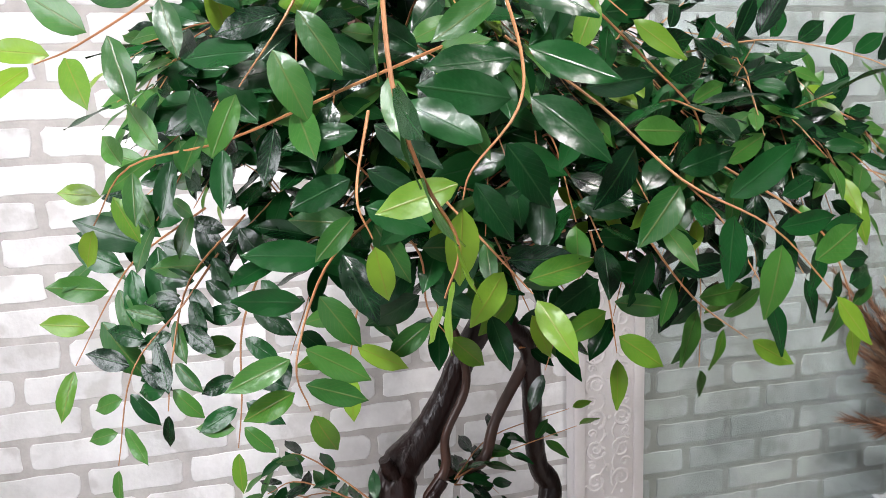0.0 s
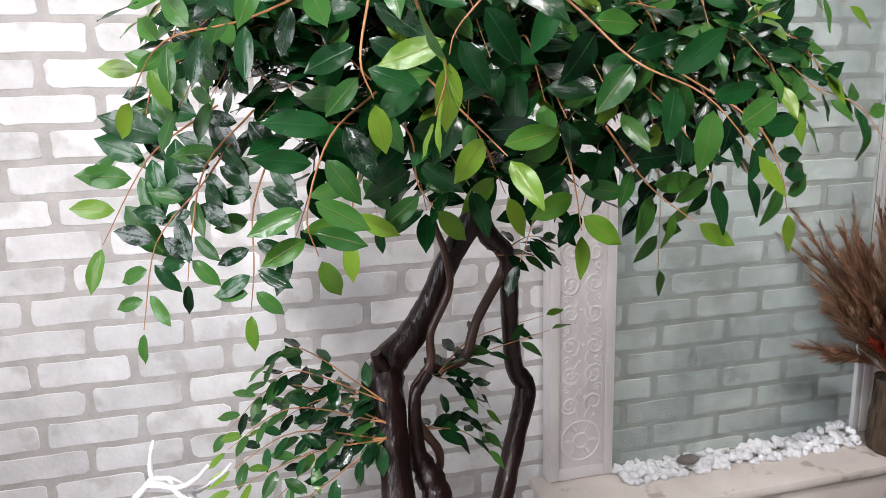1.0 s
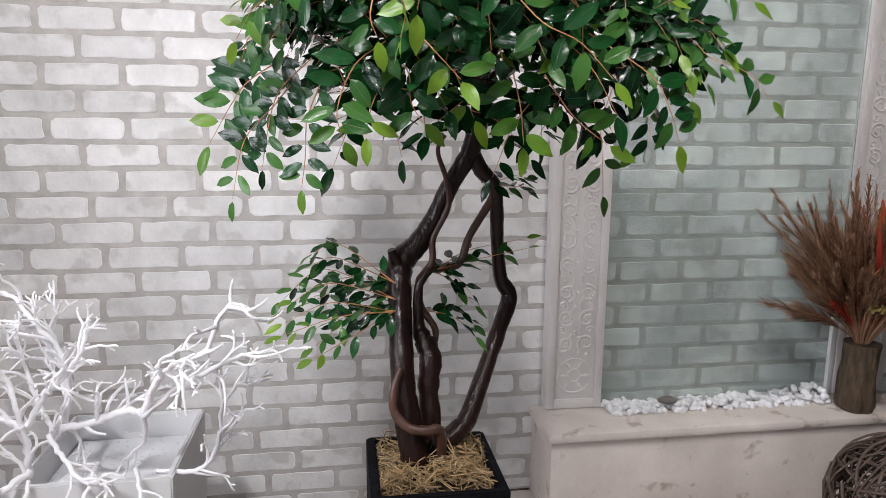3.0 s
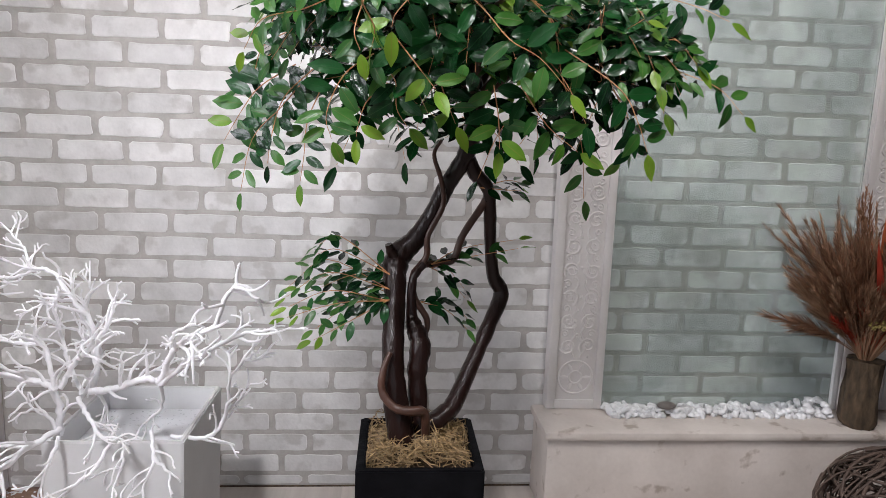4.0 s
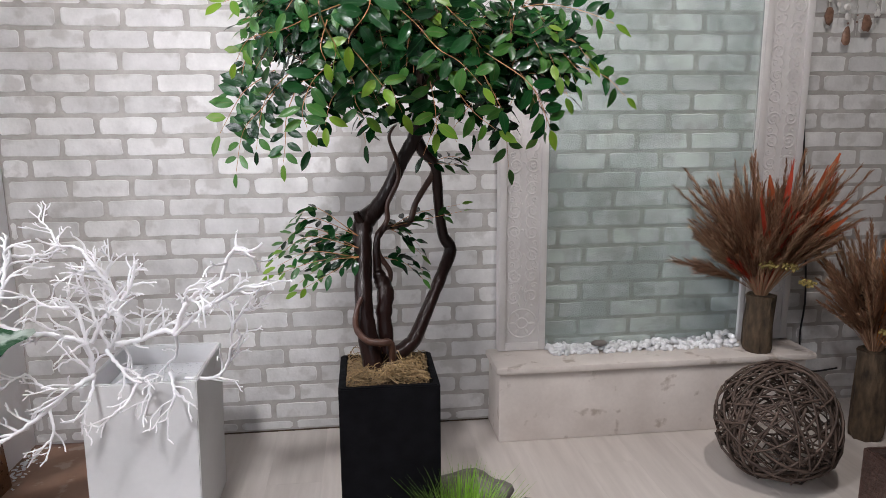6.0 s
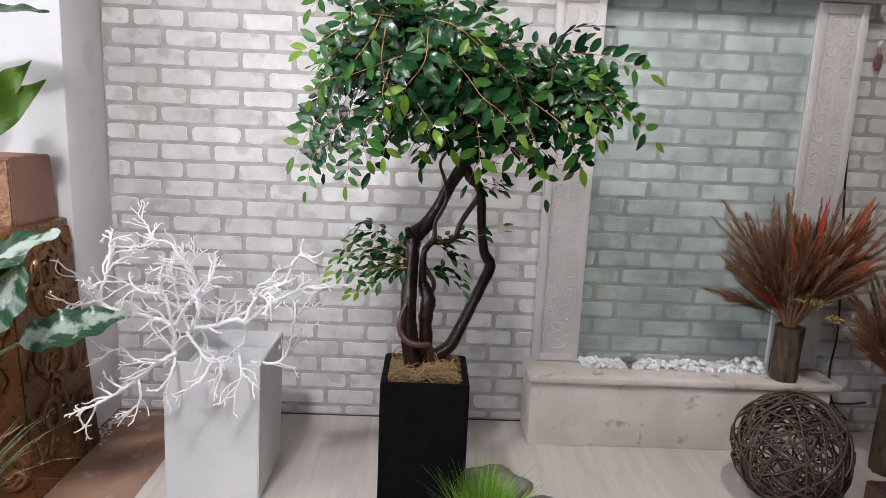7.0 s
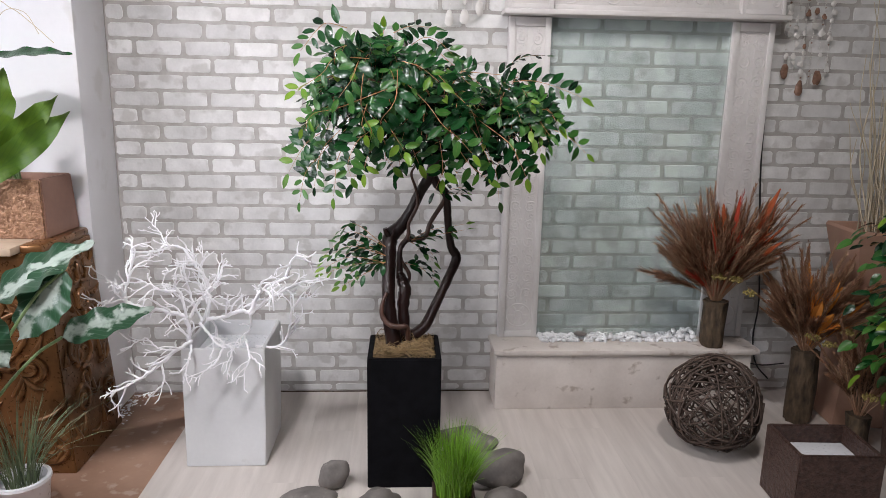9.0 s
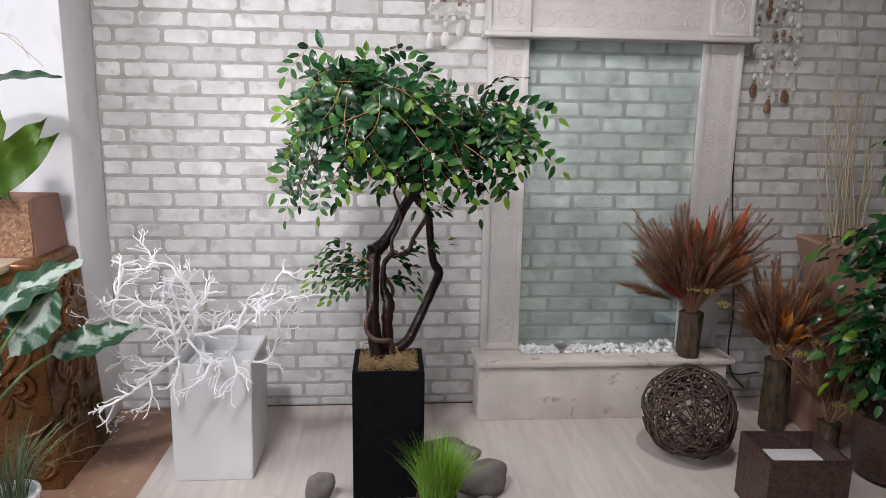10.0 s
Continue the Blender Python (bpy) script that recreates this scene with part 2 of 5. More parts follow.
LEAF = {
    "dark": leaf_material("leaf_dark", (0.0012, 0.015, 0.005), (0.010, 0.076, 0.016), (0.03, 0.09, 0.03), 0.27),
    "mid": leaf_material("leaf_mid", (0.011, 0.070, 0.012), (0.050, 0.165, 0.024), (0.16, 0.14, 0.05), 0.33),
    "young": leaf_material("leaf_young", (0.055, 0.18, 0.018), (0.20, 0.35, 0.028), (0.28, 0.20, 0.05), 0.34, translucent=0.28),
}
LEAF_J = {
    "dark": leaf_material("leaf_dark_joined", (0.0012, 0.015, 0.005), (0.010, 0.076, 0.016), (0.03, 0.09, 0.03), 0.27, True, grain=42),
    "mid": leaf_material("leaf_mid_joined", (0.011, 0.070, 0.012), (0.050, 0.165, 0.024), (0.16, 0.14, 0.05), 0.33, True, grain=42),
    "young": leaf_material("leaf_young_joined", (0.055, 0.18, 0.018), (0.20, 0.35, 0.028), (0.28, 0.20, 0.05), 0.34, True, 0.28, grain=42),
}
LEAF_BIG = leaf_material("big_leaf_green", (0.07, 0.15, 0.012), (0.27, 0.36, 0.035), (0.05, 0.11, 0.02), 0.45, False, 0.2, grain=14, ribs=0.4)
LEAF_DARKBIG = leaf_material("variegated_leaf", (0.012, 0.05, 0.022), (0.03, 0.095, 0.045), (0.34, 0.43, 0.36), 0.3, False, 0.1, pale=(0.50, 0.58, 0.52), grain=26)


def glass_material():
    m, nt, b = nodes_of("clouded_glass")
    N, L = nt.nodes.new, nt.links.new
    # tint holds the glass green and also darkens the niche as painted shade
    b.inputs["Base Color"].default_value = (0.61, 0.672, 0.655, 1)
    b.inputs["Roughness"].default_value = 0.02
    b.inputs["Transmission Weight"].default_value = 1.0
    b.inputs["IOR"].default_value = 1.45
    clouding, mixs, ns, mr, tc = (N("ShaderNodeBsdfDiffuse"), N("ShaderNodeMixShader"), N("ShaderNodeTexNoise"),
                              N("ShaderNodeMapRange"), N("ShaderNodeTexCoord"))
    # pale patches: smudges together with milky room reflections put into the colour
    clouding.inputs[0].default_value = (0.38, 0.44, 0.44, 1)
    ns.inputs["Scale"].default_value, ns.inputs["Detail"].default_value = 3.5, 7
    L(tc.outputs["Object"], ns.inputs["Vector"])
    mr.inputs[1].default_value, mr.inputs[2].default_value = 0.42, 0.75
    mr.inputs[3].default_value, mr.inputs[4].default_value = 0.0, 0.36
    L(ns.outputs[0], mr.inputs[0])
    L(mr.outputs[0], mixs.inputs[0])
    L(b.outputs[0], mixs.inputs[1])
    L(clouding.outputs[0], mixs.inputs[2])
    L(mixs.outputs[0], nt.nodes["Material Output"].inputs[0])
    return m


M_GLASS = glass_material()

# ---- building helpers ----


class Geo:
    """Collects vertices, faces, material slots and uv for one mesh."""

    def __init__(self):
        self.v, self.f, self.s, self.uv = [], [], [], []

    def add(self, verts, faces, slot=0, uvs=None):
        o = len(self.v)
        self.v.extend([tuple(p) for p in verts])
        for f in faces:
            self.f.append(tuple(i + o for i in f))
            self.s.append(slot)
            self.uv.append([uvs[i] for i in f] if uvs else None)
        return self

    def box(self, lo, hi, bevel=0.0, m=None, slot=0):
        bm = bmesh.new()
        bmesh.ops.create_cube(bm, size=1.0)
        for v in bm.verts:
            v.co = Vector([(lo[i] + hi[i]) / 2 + v.co[i] * (hi[i] - lo[i]) for i in range(3)])
        if bevel:
            bmesh.ops.bevel(bm, geom=bm.edges[:], offset=bevel, segments=2, affect="EDGES", profile=0.5)
        self.bm(bm, m, slot)
        return self

    def bm(self, bm, m=None, slot=0):
        bm.verts.index_update()
        pts = [(m @ v.co) if m else v.co.copy() for v in bm.verts]
        self.add(pts, [[v.index for v in f.verts] for f in bm.faces], slot)
        bm.free()
        return self

    def tube(self, pts, radii, sides=6, slot=0, cap=True, flat=None):
        pts = [Vector(p) for p in pts]
        n = len(pts)
        if not hasattr(radii, "__len__"):
            radii = [radii] * n
        verts, faces = [], []
        side = None
        for i, p in enumerate(pts):
            t = (pts[min(i + 1, n - 1)] - pts[max(i - 1, 0)])
            t = t.normalized() if t.length > 1e-9 else Vector((0, 0, 1))
            if side is None:
                side = t.orthogonal().normalized()
            else:
                side = (side - t * side.dot(t))
                side = side.normalized() if side.length > 1e-6 else t.orthogonal().normalized()
            up = t.cross(side)
            for k in range(sides):
                a = 2 * math.pi * k / sides
                d = side * math.cos(a) + up * math.sin(a)
                if flat:
                    d = Vector((d.x * flat[0], d.y * flat[1], d.z * flat[2]))
                verts.append(p + d * radii[i])
        for i in range(n - 1):
            for k in range(sides):
                a, b = i * sides + k, i * sides + (k + 1) % sides
                faces.append((a, b, b + sides, a + sides))
        if cap:
            faces.append(tuple(range(sides))[::-1])
            faces.append(tuple((n - 1) * sides + k for k in range(sides)))
        return self.add(verts, faces, slot)

    def lathe(self, profile, segs=28, centre=(0, 0, 0), slot=0, wobble=0.0, seed=0):
        c = Vector(centre)
        verts, faces = [], []
        for j, (r, z) in enumerate(profile):
            for k in range(segs):
                a = 2 * math.pi * k / segs
                q = r * (1 + wobble * noise.noise((math.cos(a) * 2 + seed, math.sin(a) * 2, z * 14)))
                verts.append(c + Vector((q * math.cos(a), q * math.sin(a), z)))
        for j in range(len(profile) - 1):
            for k in range(segs):
                a, b = j * segs + k, j * segs + (k + 1) % segs
                faces.append((a, b, b + segs, a + segs))
        faces.append(tuple(range(segs))[::-1])
        faces.append(tuple((len(profile) - 1) * segs + k for k in range(segs)))
        return self.add(verts, faces, slot)

    def blob(self, centre, size, rough=0.12, seed=0, sub=2, m=None, slot=0):
        bm = bmesh.new()
        bmesh.ops.create_icosphere(bm, subdivisions=sub, radius=1.0)
        for v in bm.verts:
            k = 1 + rough * noise.noise(v.co * 1.1 + Vector((seed * 3.7, seed, 0))) * 2
            v.co = Vector([v.co[i] * k * size[i] for i in range(3)])
            if m:
                v.co = m @ v.co
            v.co += Vector(centre)
        return self.bm(bm, None, slot)

    def mesh(self, name, materials, smooth=40):
        me = bpy.data.meshes.new(name)
        me.from_pydata(self.v, [], self.f)
        for mt in (materials if isinstance(materials, (list, tuple)) else [materials]):
            me.materials.append(mt)
        me.polygons.foreach_set("material_index", self.s)
        if any(u is not None for u in self.uv):
            lay = me.uv_layers.new(name="UVMap")
            flat = []
            for f, u in zip(self.f, self.uv):
                flat.extend(c for q in (u or [(0.5, 0.5)] * len(f)) for c in q)
            lay.data.foreach_set("uv", flat)
        if smooth:
            me.polygons.foreach_set("use_smooth", [True] * len(self.f))
            me.set_sharp_from_angle(angle=radians(smooth))
        me.update()
        return me


def thing(name, base=(0, 0, 0), label="", category="", group="", kind="", turn=0.0):
    """An empty at the thing's base that carries its parts."""
    ob = new(name)
    ob.empty_display_size = 0.05
    ob.matrix_basis = pose(*base, 0, 0, turn)
    return tagged(ob, label, category, group, kind)


def part(name, geo, material, parent=None, label="", smooth=40, m=None):
    """One mesh object, under a thing or a part, in the parent's space."""
    me = geo.mesh(name, material, smooth) if isinstance(geo, Geo) else geo
    ob = new(name, me)
    if parent:
        ob.parent = parent
    if m:
        ob.matrix_basis = m
    return tagged(ob, label)


def solid(name, geo, material, label, category, kind="", base=(0, 0, 0), group="", smooth=40):
    """A thing that is one mesh, with its origin at its base."""
    ob = new(name, geo.mesh(name, material, smooth))
    ob.matrix_basis = pose(*base)
    return tagged(ob, label, category, group, kind)


def open_box(g, b, t, z0, z1, wall, depth):
    """A four-sided pot in one piece, open at the top: outer rectangles x0, x1, y0, y1 at z0 and z1, wall thickness and depth of the hollow."""
    def loop(q, z, i=0.0):
        return [(q[0] + i, q[2] + i, z), (q[1] - i, q[2] + i, z), (q[1] - i, q[3] - i, z), (q[0] + i, q[3] - i, z)]
    bm = bmesh.new()
    rings = [[bm.verts.new(c) for c in lp] for lp in (loop(b, z0), loop(t, z1), loop(t, z1, wall), loop(t, z1 - depth, wall + 0.002))]
    bm.faces.new(rings[0][::-1])
    for p, q in zip(rings, rings[1:]):
        for k in range(4):
            bm.faces.new((p[k], p[(k + 1) % 4], q[(k + 1) % 4], q[k]))
    bm.faces.new(rings[3])
    edges = [e for e in bm.edges if not any(v in rings[3] for v in e.verts)]
    bmesh.ops.bevel(bm, geom=edges, offset=0.0035, segments=2, affect="EDGES")
    return g.bm(bm)


def smooth_path(pts, steps=6):
    """A Catmull-Rom path through the points."""
    p = [Vector(q) for q in pts]
    p = [p[0] * 2 - p[1]] + p + [p[-1] * 2 - p[-2]]
    out = []
    for i in range(1, len(p) - 2):
        for k in range(steps):
            t = k / steps
            out.append(0.5 * ((2 * p[i]) + (p[i + 1] - p[i - 1]) * t + (2 * p[i - 1] - 5 * p[i] + 4 * p[i + 1] - p[i + 2]) * t * t
                              + (3 * p[i] - p[i - 1] - 3 * p[i + 1] + p[i + 2]) * t ** 3))
    out.append(p[-2])
    return out


def lerp_list(values, n):
    return [float(q) for q in np.interp(np.linspace(0, len(values) - 1, n), range(len(values)), values)]


def rnd_unit(r):
    while True:
        v = Vector((r.uniform(-1, 1), r.uniform(-1, 1), r.uniform(-1, 1)))
        if 0.1 < v.length < 1:
            return v.normalized()

# ---- the large structure ----
WALL_X0, WALL_X1, WALL_TOP = -0.94, 3.40, 3.2
ROOM_W, ROOM_S = -3.0, -5.5

wall_north = solid("wall_north", Geo().box((WALL_X0 - 0.05, 0.0, 0), (WALL_X1, 0.15, WALL_TOP)), M_MORTAR,
                   "white brick-faced wall with grey recessed joints", "wall", "structure", smooth=0)
solid("wall_pier", Geo().box((ROOM_W, -0.31, 0), (WALL_X0, -0.002, WALL_TOP), 0.006), M_PLASTER,
      "white painted plaster wall with a scuffed corner", "wall", "structure")
solid("wall_east", Geo().box((WALL_X1, ROOM_S, 0), (WALL_X1 + 0.15, 0.15, WALL_TOP)), M_ROOM, "plain painted plaster wall", "wall", "structure")


def wall_with_opening(name, axis, at, a0, a1, o0, o1, z0, z1, label):
    """A wall 0.15 thick along x or y, with one window opening through it."""
    g = Geo()
    for lo, hi, za, zb in ((a0, o0, 0, WALL_TOP), (o1, a1, 0, WALL_TOP), (o0, o1, 0, z0), (o0, o1, z1, WALL_TOP)):
        if axis == "y":
            g.box((at - 0.15, lo, za), (at, hi, zb))
        else:
            g.box((lo, at - 0.15, za), (hi, at, zb))
    return solid(name, g, M_ROOM, label, "wall", "structure", smooth=0)


wall_with_opening("wall_west", "y", ROOM_W, ROOM_S, -0.31, -3.15, -1.55, 1.35, 2.85, "plain plaster wall with a window opening")
# the south opening is added to go with the fill lamp
wall_with_opening("wall_south", "x", ROOM_S, ROOM_W, WALL_X1, -1.0, 1.8, 0.6, 2.6, "plain unseen wall with an opening added behind the fill lamp")
solid("ceiling", Geo().box((ROOM_W - 0.15, ROOM_S - 0.15, WALL_TOP), (WALL_X1 + 0.15, 0.15, WALL_TOP + 0.12)), M_CEIL,
      "plain unseen ceiling, darkened to cut bounced light", "ceiling", "structure", smooth=0)
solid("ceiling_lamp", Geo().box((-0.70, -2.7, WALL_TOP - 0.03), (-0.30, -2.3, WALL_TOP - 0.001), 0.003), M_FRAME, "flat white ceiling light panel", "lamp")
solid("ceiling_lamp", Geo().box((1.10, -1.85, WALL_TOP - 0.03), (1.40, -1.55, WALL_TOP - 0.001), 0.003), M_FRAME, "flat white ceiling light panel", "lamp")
solid("floor_screed", Geo().box((ROOM_W, ROOM_S, -0.1), (-0.575, -0.0, -0.006)), M_SCREED, "worn reddish-brown bare screed floor", "floor", "structure", smooth=0)
solid("floor", Geo().box((-0.575, ROOM_S, -0.1), (WALL_X1, 0.0, -0.009)), M_SCREED, "pale grey-beige laminate plank floor", "floor", "structure", smooth=0)
floor_ob = bpy.data.objects["floor"]
solid("ground", Geo().box((-30, -30, -0.4), (30, 30, -0.16)), M_SCREED, "plain ground outside", "ground", "structure", smooth=0)

# dust and chipped plaster along the foot of the pier
g = Geo()
r = random.Random(5)
for i in range(124):
    x, y = WALL_X0 + abs(r.gauss(0.0, 0.03)), r.uniform(-0.34, -0.02)
    s = r.uniform(0.002, 0.008)
    g.blob((x, y, -0.004), (s, s, s * 0.35), 0.3, i, 1)
tagged(solid("plaster_crumbs", g, M_PLASTER, "white plaster crumbs on the bare floor", "debris"), kind="stuff")

# ---- the stone plinth and surround ----
fireplace = thing("fireplace_surround", (1.52, 0, 0), "cream cast-stone chimney surround with scroll reliefs and stone plinth", "fireplace")


def at_fp(g):
    g.v = [(x - 1.52, y, z) for x, y, z in g.v]
    return g


part("plinth", at_fp(Geo().box((0.873, -0.224, 0.0), (2.15, -0.001, 0.286), 0.004)), M_STONE, fireplace, "mottled cream stone plinth")
part("ledge", at_fp(Geo().box((0.858, -0.243, 0.284), (2.185, -0.001, 0.314), 0.010)), M_STONE, fireplace, "rounded cream stone ledge")


def spiral(cx, cz, r0, turns, start, hand, y, n=26):
    pts = []
    for i in range(n):
        s = i / (n - 1)
        a = start + hand * turns * 2 * math.pi * s
        rr = r0 * (1 - 0.86 * s)
        pts.append((cx + rr * math.cos(a), y, cz + rr * math.sin(a)))
    return pts


def scrolls(g, x0, x1, z0, z1, y, along, seed=1, count=8):
    """Scrolling foliage in low relief over a rectangle; along is 'z' or 'x'."""
    r = random.Random(seed)
    wide, high = (x1 - x0), (z1 - z0)
    span = high if along == "z" else wide
    half = (wide if along == "z" else high) / 2
    step = span / count

    def q(u, w):
        return ((x0 + x1) / 2 + w, z0 + u) if along == "z" else (x0 + u, (z0 + z1) / 2 + w)

    for side in (-1, 1):
        wave = []
        for i in range(count * 8 + 1):
            u = span * i / (count * 8)
            cx, cz = q(u, side * half * (0.16 + 0.30 * math.sin(math.pi * u / step) ** 2))
            wave.append((cx, y, cz))
        g.tube(wave, 0.0032, 5, flat=(1, 0.8, 1))
    for i in range(count):
        for side in (-1, 1):
            hand = side * (1 if i % 2 else -1)
            cx, cz = q((i + 0.5 + r.uniform(-0.06, 0.06)) * step, side * half * 0.56)
            g.tube(spiral(cx, cz, min(half * 0.46, step * 0.42), 1.7, r.uniform(0, 6.28), hand, y, 20), lerp_list([0.0052, 0.0034], 20), 5, flat=(1, 0.9, 1))
            cx, cz = q((i + 1.0) * step if i < count - 1 else (i + 0.9) * step, side * half * 0.72)
            g.tube(spiral(cx, cz, min(half, step) * 0.22, 1.2, r.uniform(0, 6.28), -hand, y, 12), 0.0036, 5, flat=(1, 0.9, 1))
        for k in range(7):
            lx, lz = q((i + r.uniform(0.05, 0.95)) * step, r.uniform(-0.9, 0.9) * half)
            a = r.uniform(0, 6.28)
            L = half * r.uniform(0.16, 0.28)
            pts = [(lx + math.cos(a) * L * t, y, lz + math.sin(a) * L * t) for t in (-0.5, -0.15, 0.2, 0.5)]
            g.tube(pts, [0.0015, 0.0065, 0.005, 0.001], 5, flat=(1, 0.7, 1))
    return g


def ring(g, cx, cz, rad, y, w=0.004):
    pts = [(cx + rad * math.cos(a), y, cz + rad * math.sin(a)) for a in np.linspace(0, 2 * math.pi, 33)]
    return g.tube(pts, w, 6, cap=False, flat=(1, 0.8, 1))


def column(x0, x1, seed):
    c = part("column", at_fp(Geo().box((x0, -0.046, 0.314), (x1, -0.001, 1.874), 0.003)), M_CAST, fireplace, "carved cast-plaster pilaster")
    g = Geo()
    for lo, hi in (((x0 + 0.001, -0.054, 0.316), (x0 + 0.03, -0.045, 1.872)), ((x1 - 0.03, -0.054, 0.316), (x1 - 0.001, -0.045, 1.872)),
                   ((x0 + 0.029, -0.0535, 0.316), (x1 - 0.029, -0.045, 0.35)), ((x0 + 0.029, -0.0535, 1.83), (x1 - 0.029, -0.045, 1.872))):
        g.box(lo, hi, 0.003)
    part("border", at_fp(g), M_CAST, c)
    g = scrolls(Geo(), x0 + 0.034, x1 - 0.034, 0.50, 1.82, -0.046, "z", seed, 15)
    cx = (x0 + x1) / 2
    ring(g, cx, 0.43, 0.06, -0.046)
    ring(g, cx, 0.43, 0.022, -0.046)
    for k in range(6):
        a = k * math.pi / 3
        g.tube([(cx + 0.024 * math.cos(a), -0.046, 0.43 + 0.024 * math.sin(a)), (cx + 0.04 * math.cos(a), -0.046, 0.43 + 0.04 * math.sin(a)),
                (cx + 0.056 * math.cos(a), -0.046, 0.43 + 0.056 * math.sin(a))], [0.003, 0.008, 0.002], 6, flat=(1, 0.6, 1))
    part("scroll_relief", at_fp(g), M_CAST, c)


column(0.902, 1.100, 3)
column(1.968, 2.170, 8)
part("moulding", at_fp(Geo().box((0.868, -0.125, 1.876), (2.205, -0.001, 1.900), 0.007)), M_CAST, fireplace)
fr_ = part("frieze", at_fp(Geo().box((1.098, -0.070, 1.900), (1.972, -0.001, 2.16), 0.003)), M_CAST, fireplace, "frieze with scroll relief")
g = Geo()
g.box((1.10, -0.083, 1.902), (1.97, -0.069, 1.925), 0.004).box((1.10, -0.083, 2.115), (1.97, -0.069, 2.158), 0.004)
scrolls(g, 1.13, 1.94, 1.932, 2.11, -0.070, "x", 21, 8)
part("scroll_relief", at_fp(g), M_CAST, fr_)
for x0, x1, sd in ((0.885, 1.097, 4), (1.973, 2.188, 6)):
    b = part("corner_block", at_fp(Geo().box((x0, -0.085, 1.900), (x1, -0.001, 2.16), 0.004)), M_CAST, fireplace, "corner block with rosette")
    g = Geo()
    for lo, hi in (((x0 + 0.002, -0.095, 1.904), (x0 + 0.022, -0.084, 2.15)), ((x1 - 0.022, -0.095, 1.904), (x1 - 0.002, -0.084, 2.15)),
                   ((x0 + 0.021, -0.0945, 1.904), (x1 - 0.021, -0.084, 1.924))):
        g.box(lo, hi, 0.003)
    cx = (x0 + x1) / 2
    ring(g, cx, 2.02, 0.055, -0.085, 0.005)
    ring(g, cx, 2.02, 0.02, -0.085, 0.006)
    for k in range(8):
        a = k * math.pi / 4
        g.tube([(cx + 0.02 * math.cos(a), -0.085, 2.02 + 0.02 * math.sin(a)), (cx + 0.036 * math.cos(a), -0.085, 2.02 + 0.036 * math.sin(a)),
                (cx + 0.05 * math.cos(a), -0.085, 2.02 + 0.05 * math.sin(a))], [0.003, 0.008, 0.002], 6, flat=(1, 0.6, 1))
    for sx in (-1, 1):
        for sz in (-1, 1):
            g.tube(spiral(cx + sx * 0.058, 2.02 + sz * 0.065, 0.02, 1.3, 0.5, sx * sz, -0.085, 16), 0.004, 6, flat=(1, 0.8, 1))
    part("rosette_relief", at_fp(g), M_CAST, b)
pane = part("glass_panel", at_fp(Geo().box((1.102, -0.034, 0.316), (1.966, -0.026, 1.873), 0.001)), M_GLASS, fireplace, "tall greenish glass panel in front of the bricks")
pane.visible_shadow = False
part("edge_strip", at_fp(Geo().box((1.945, -0.052, 0.316), (1.9665, -0.036, 0.80), 0.002)), M_FRAME, fireplace, "pale strip at the edge of the glass")

# white pebbles on the ledge
g = Geo()
r = random.Random(11)
for i in range(430):
    lay = r.random()
    x = r.uniform(1.105, 1.90)
    y = r.uniform(-0.125, -0.045)
    s = r.uniform(0.009, 0.016)
    z = 0.314 + s * 0.5 + (0.016 * lay if y > -0.11 else 0) + (0.02 if x > 1.8 and lay > 0.6 else 0)
    g.blob((x, y, z), (s * r.uniform(0.9, 1.4), s, s * r.uniform(0.6, 0.9)), 0.2, i, 1, pose(0, 0, 0, r.uniform(-30, 30), r.uniform(-30, 30), r.uniform(0, 180)))
solid("white_pebbles", g, M_PEBBLE, "bed of white marble pebbles on the stone ledge", "pebbles", "stuff", smooth=60)
solid("grey_pebble", Geo().blob((0, 0, 0.012), (0.034, 0.022, 0.014), 0.1, 3, 2), M_ROCK, "smooth dark grey pebble among white ones", "pebble", base=(1.313, -0.105, 0.34))

# ---- leaves ----


def leaf_geo(length=1.0, width=0.46, fold=0.18, curl=0.16, rows=6, slot=0, wavy=0.02, tip=0.75, twist=0.0):
    """A folded, curling leaf along +y, its face towards +z."""
    v, f, uv = [], [], []
    us = (-1.0, -0.5, 0.0, 0.5, 1.0)
    for j in range(rows + 1):
        s = j / rows
        w = width / 2 * max(0.03, math.sin(math.pi * min(0.985, s ** tip)) ** 0.68) * min(1.0, 0.25 + (1 - s) * 4.2)
        for u in us:
            z = fold * abs(u) * w - curl * s * s * length + wavy * length * math.sin((9 if rows < 12 else 23) * s + 2 * u) * abs(u) + twist * s * u * w
            v.append((u * w, s * length, z))
            uv.append((0.5 + 0.5 * u * min(1, w / (width / 2) + 0.15), s))
    for j in range(rows):
        for k in range(4):
            a = j * 5 + k
            f.append((a, a + 1, a + 6, a + 5))
    return v, f, uv


def leaf_frame(at, d, n, size):
    d = d.normalized()
    x = d.cross(n)
    x = x.normalized() if x.length > 1e-4 else d.orthogonal().normalized()
    n2 = x.cross(d)
    m = Matrix((x, d, n2)).transposed().to_4x4() * 1.0
    return Matrix.Translation(at) @ m @ Matrix.Diagonal((size, size, size, 1))


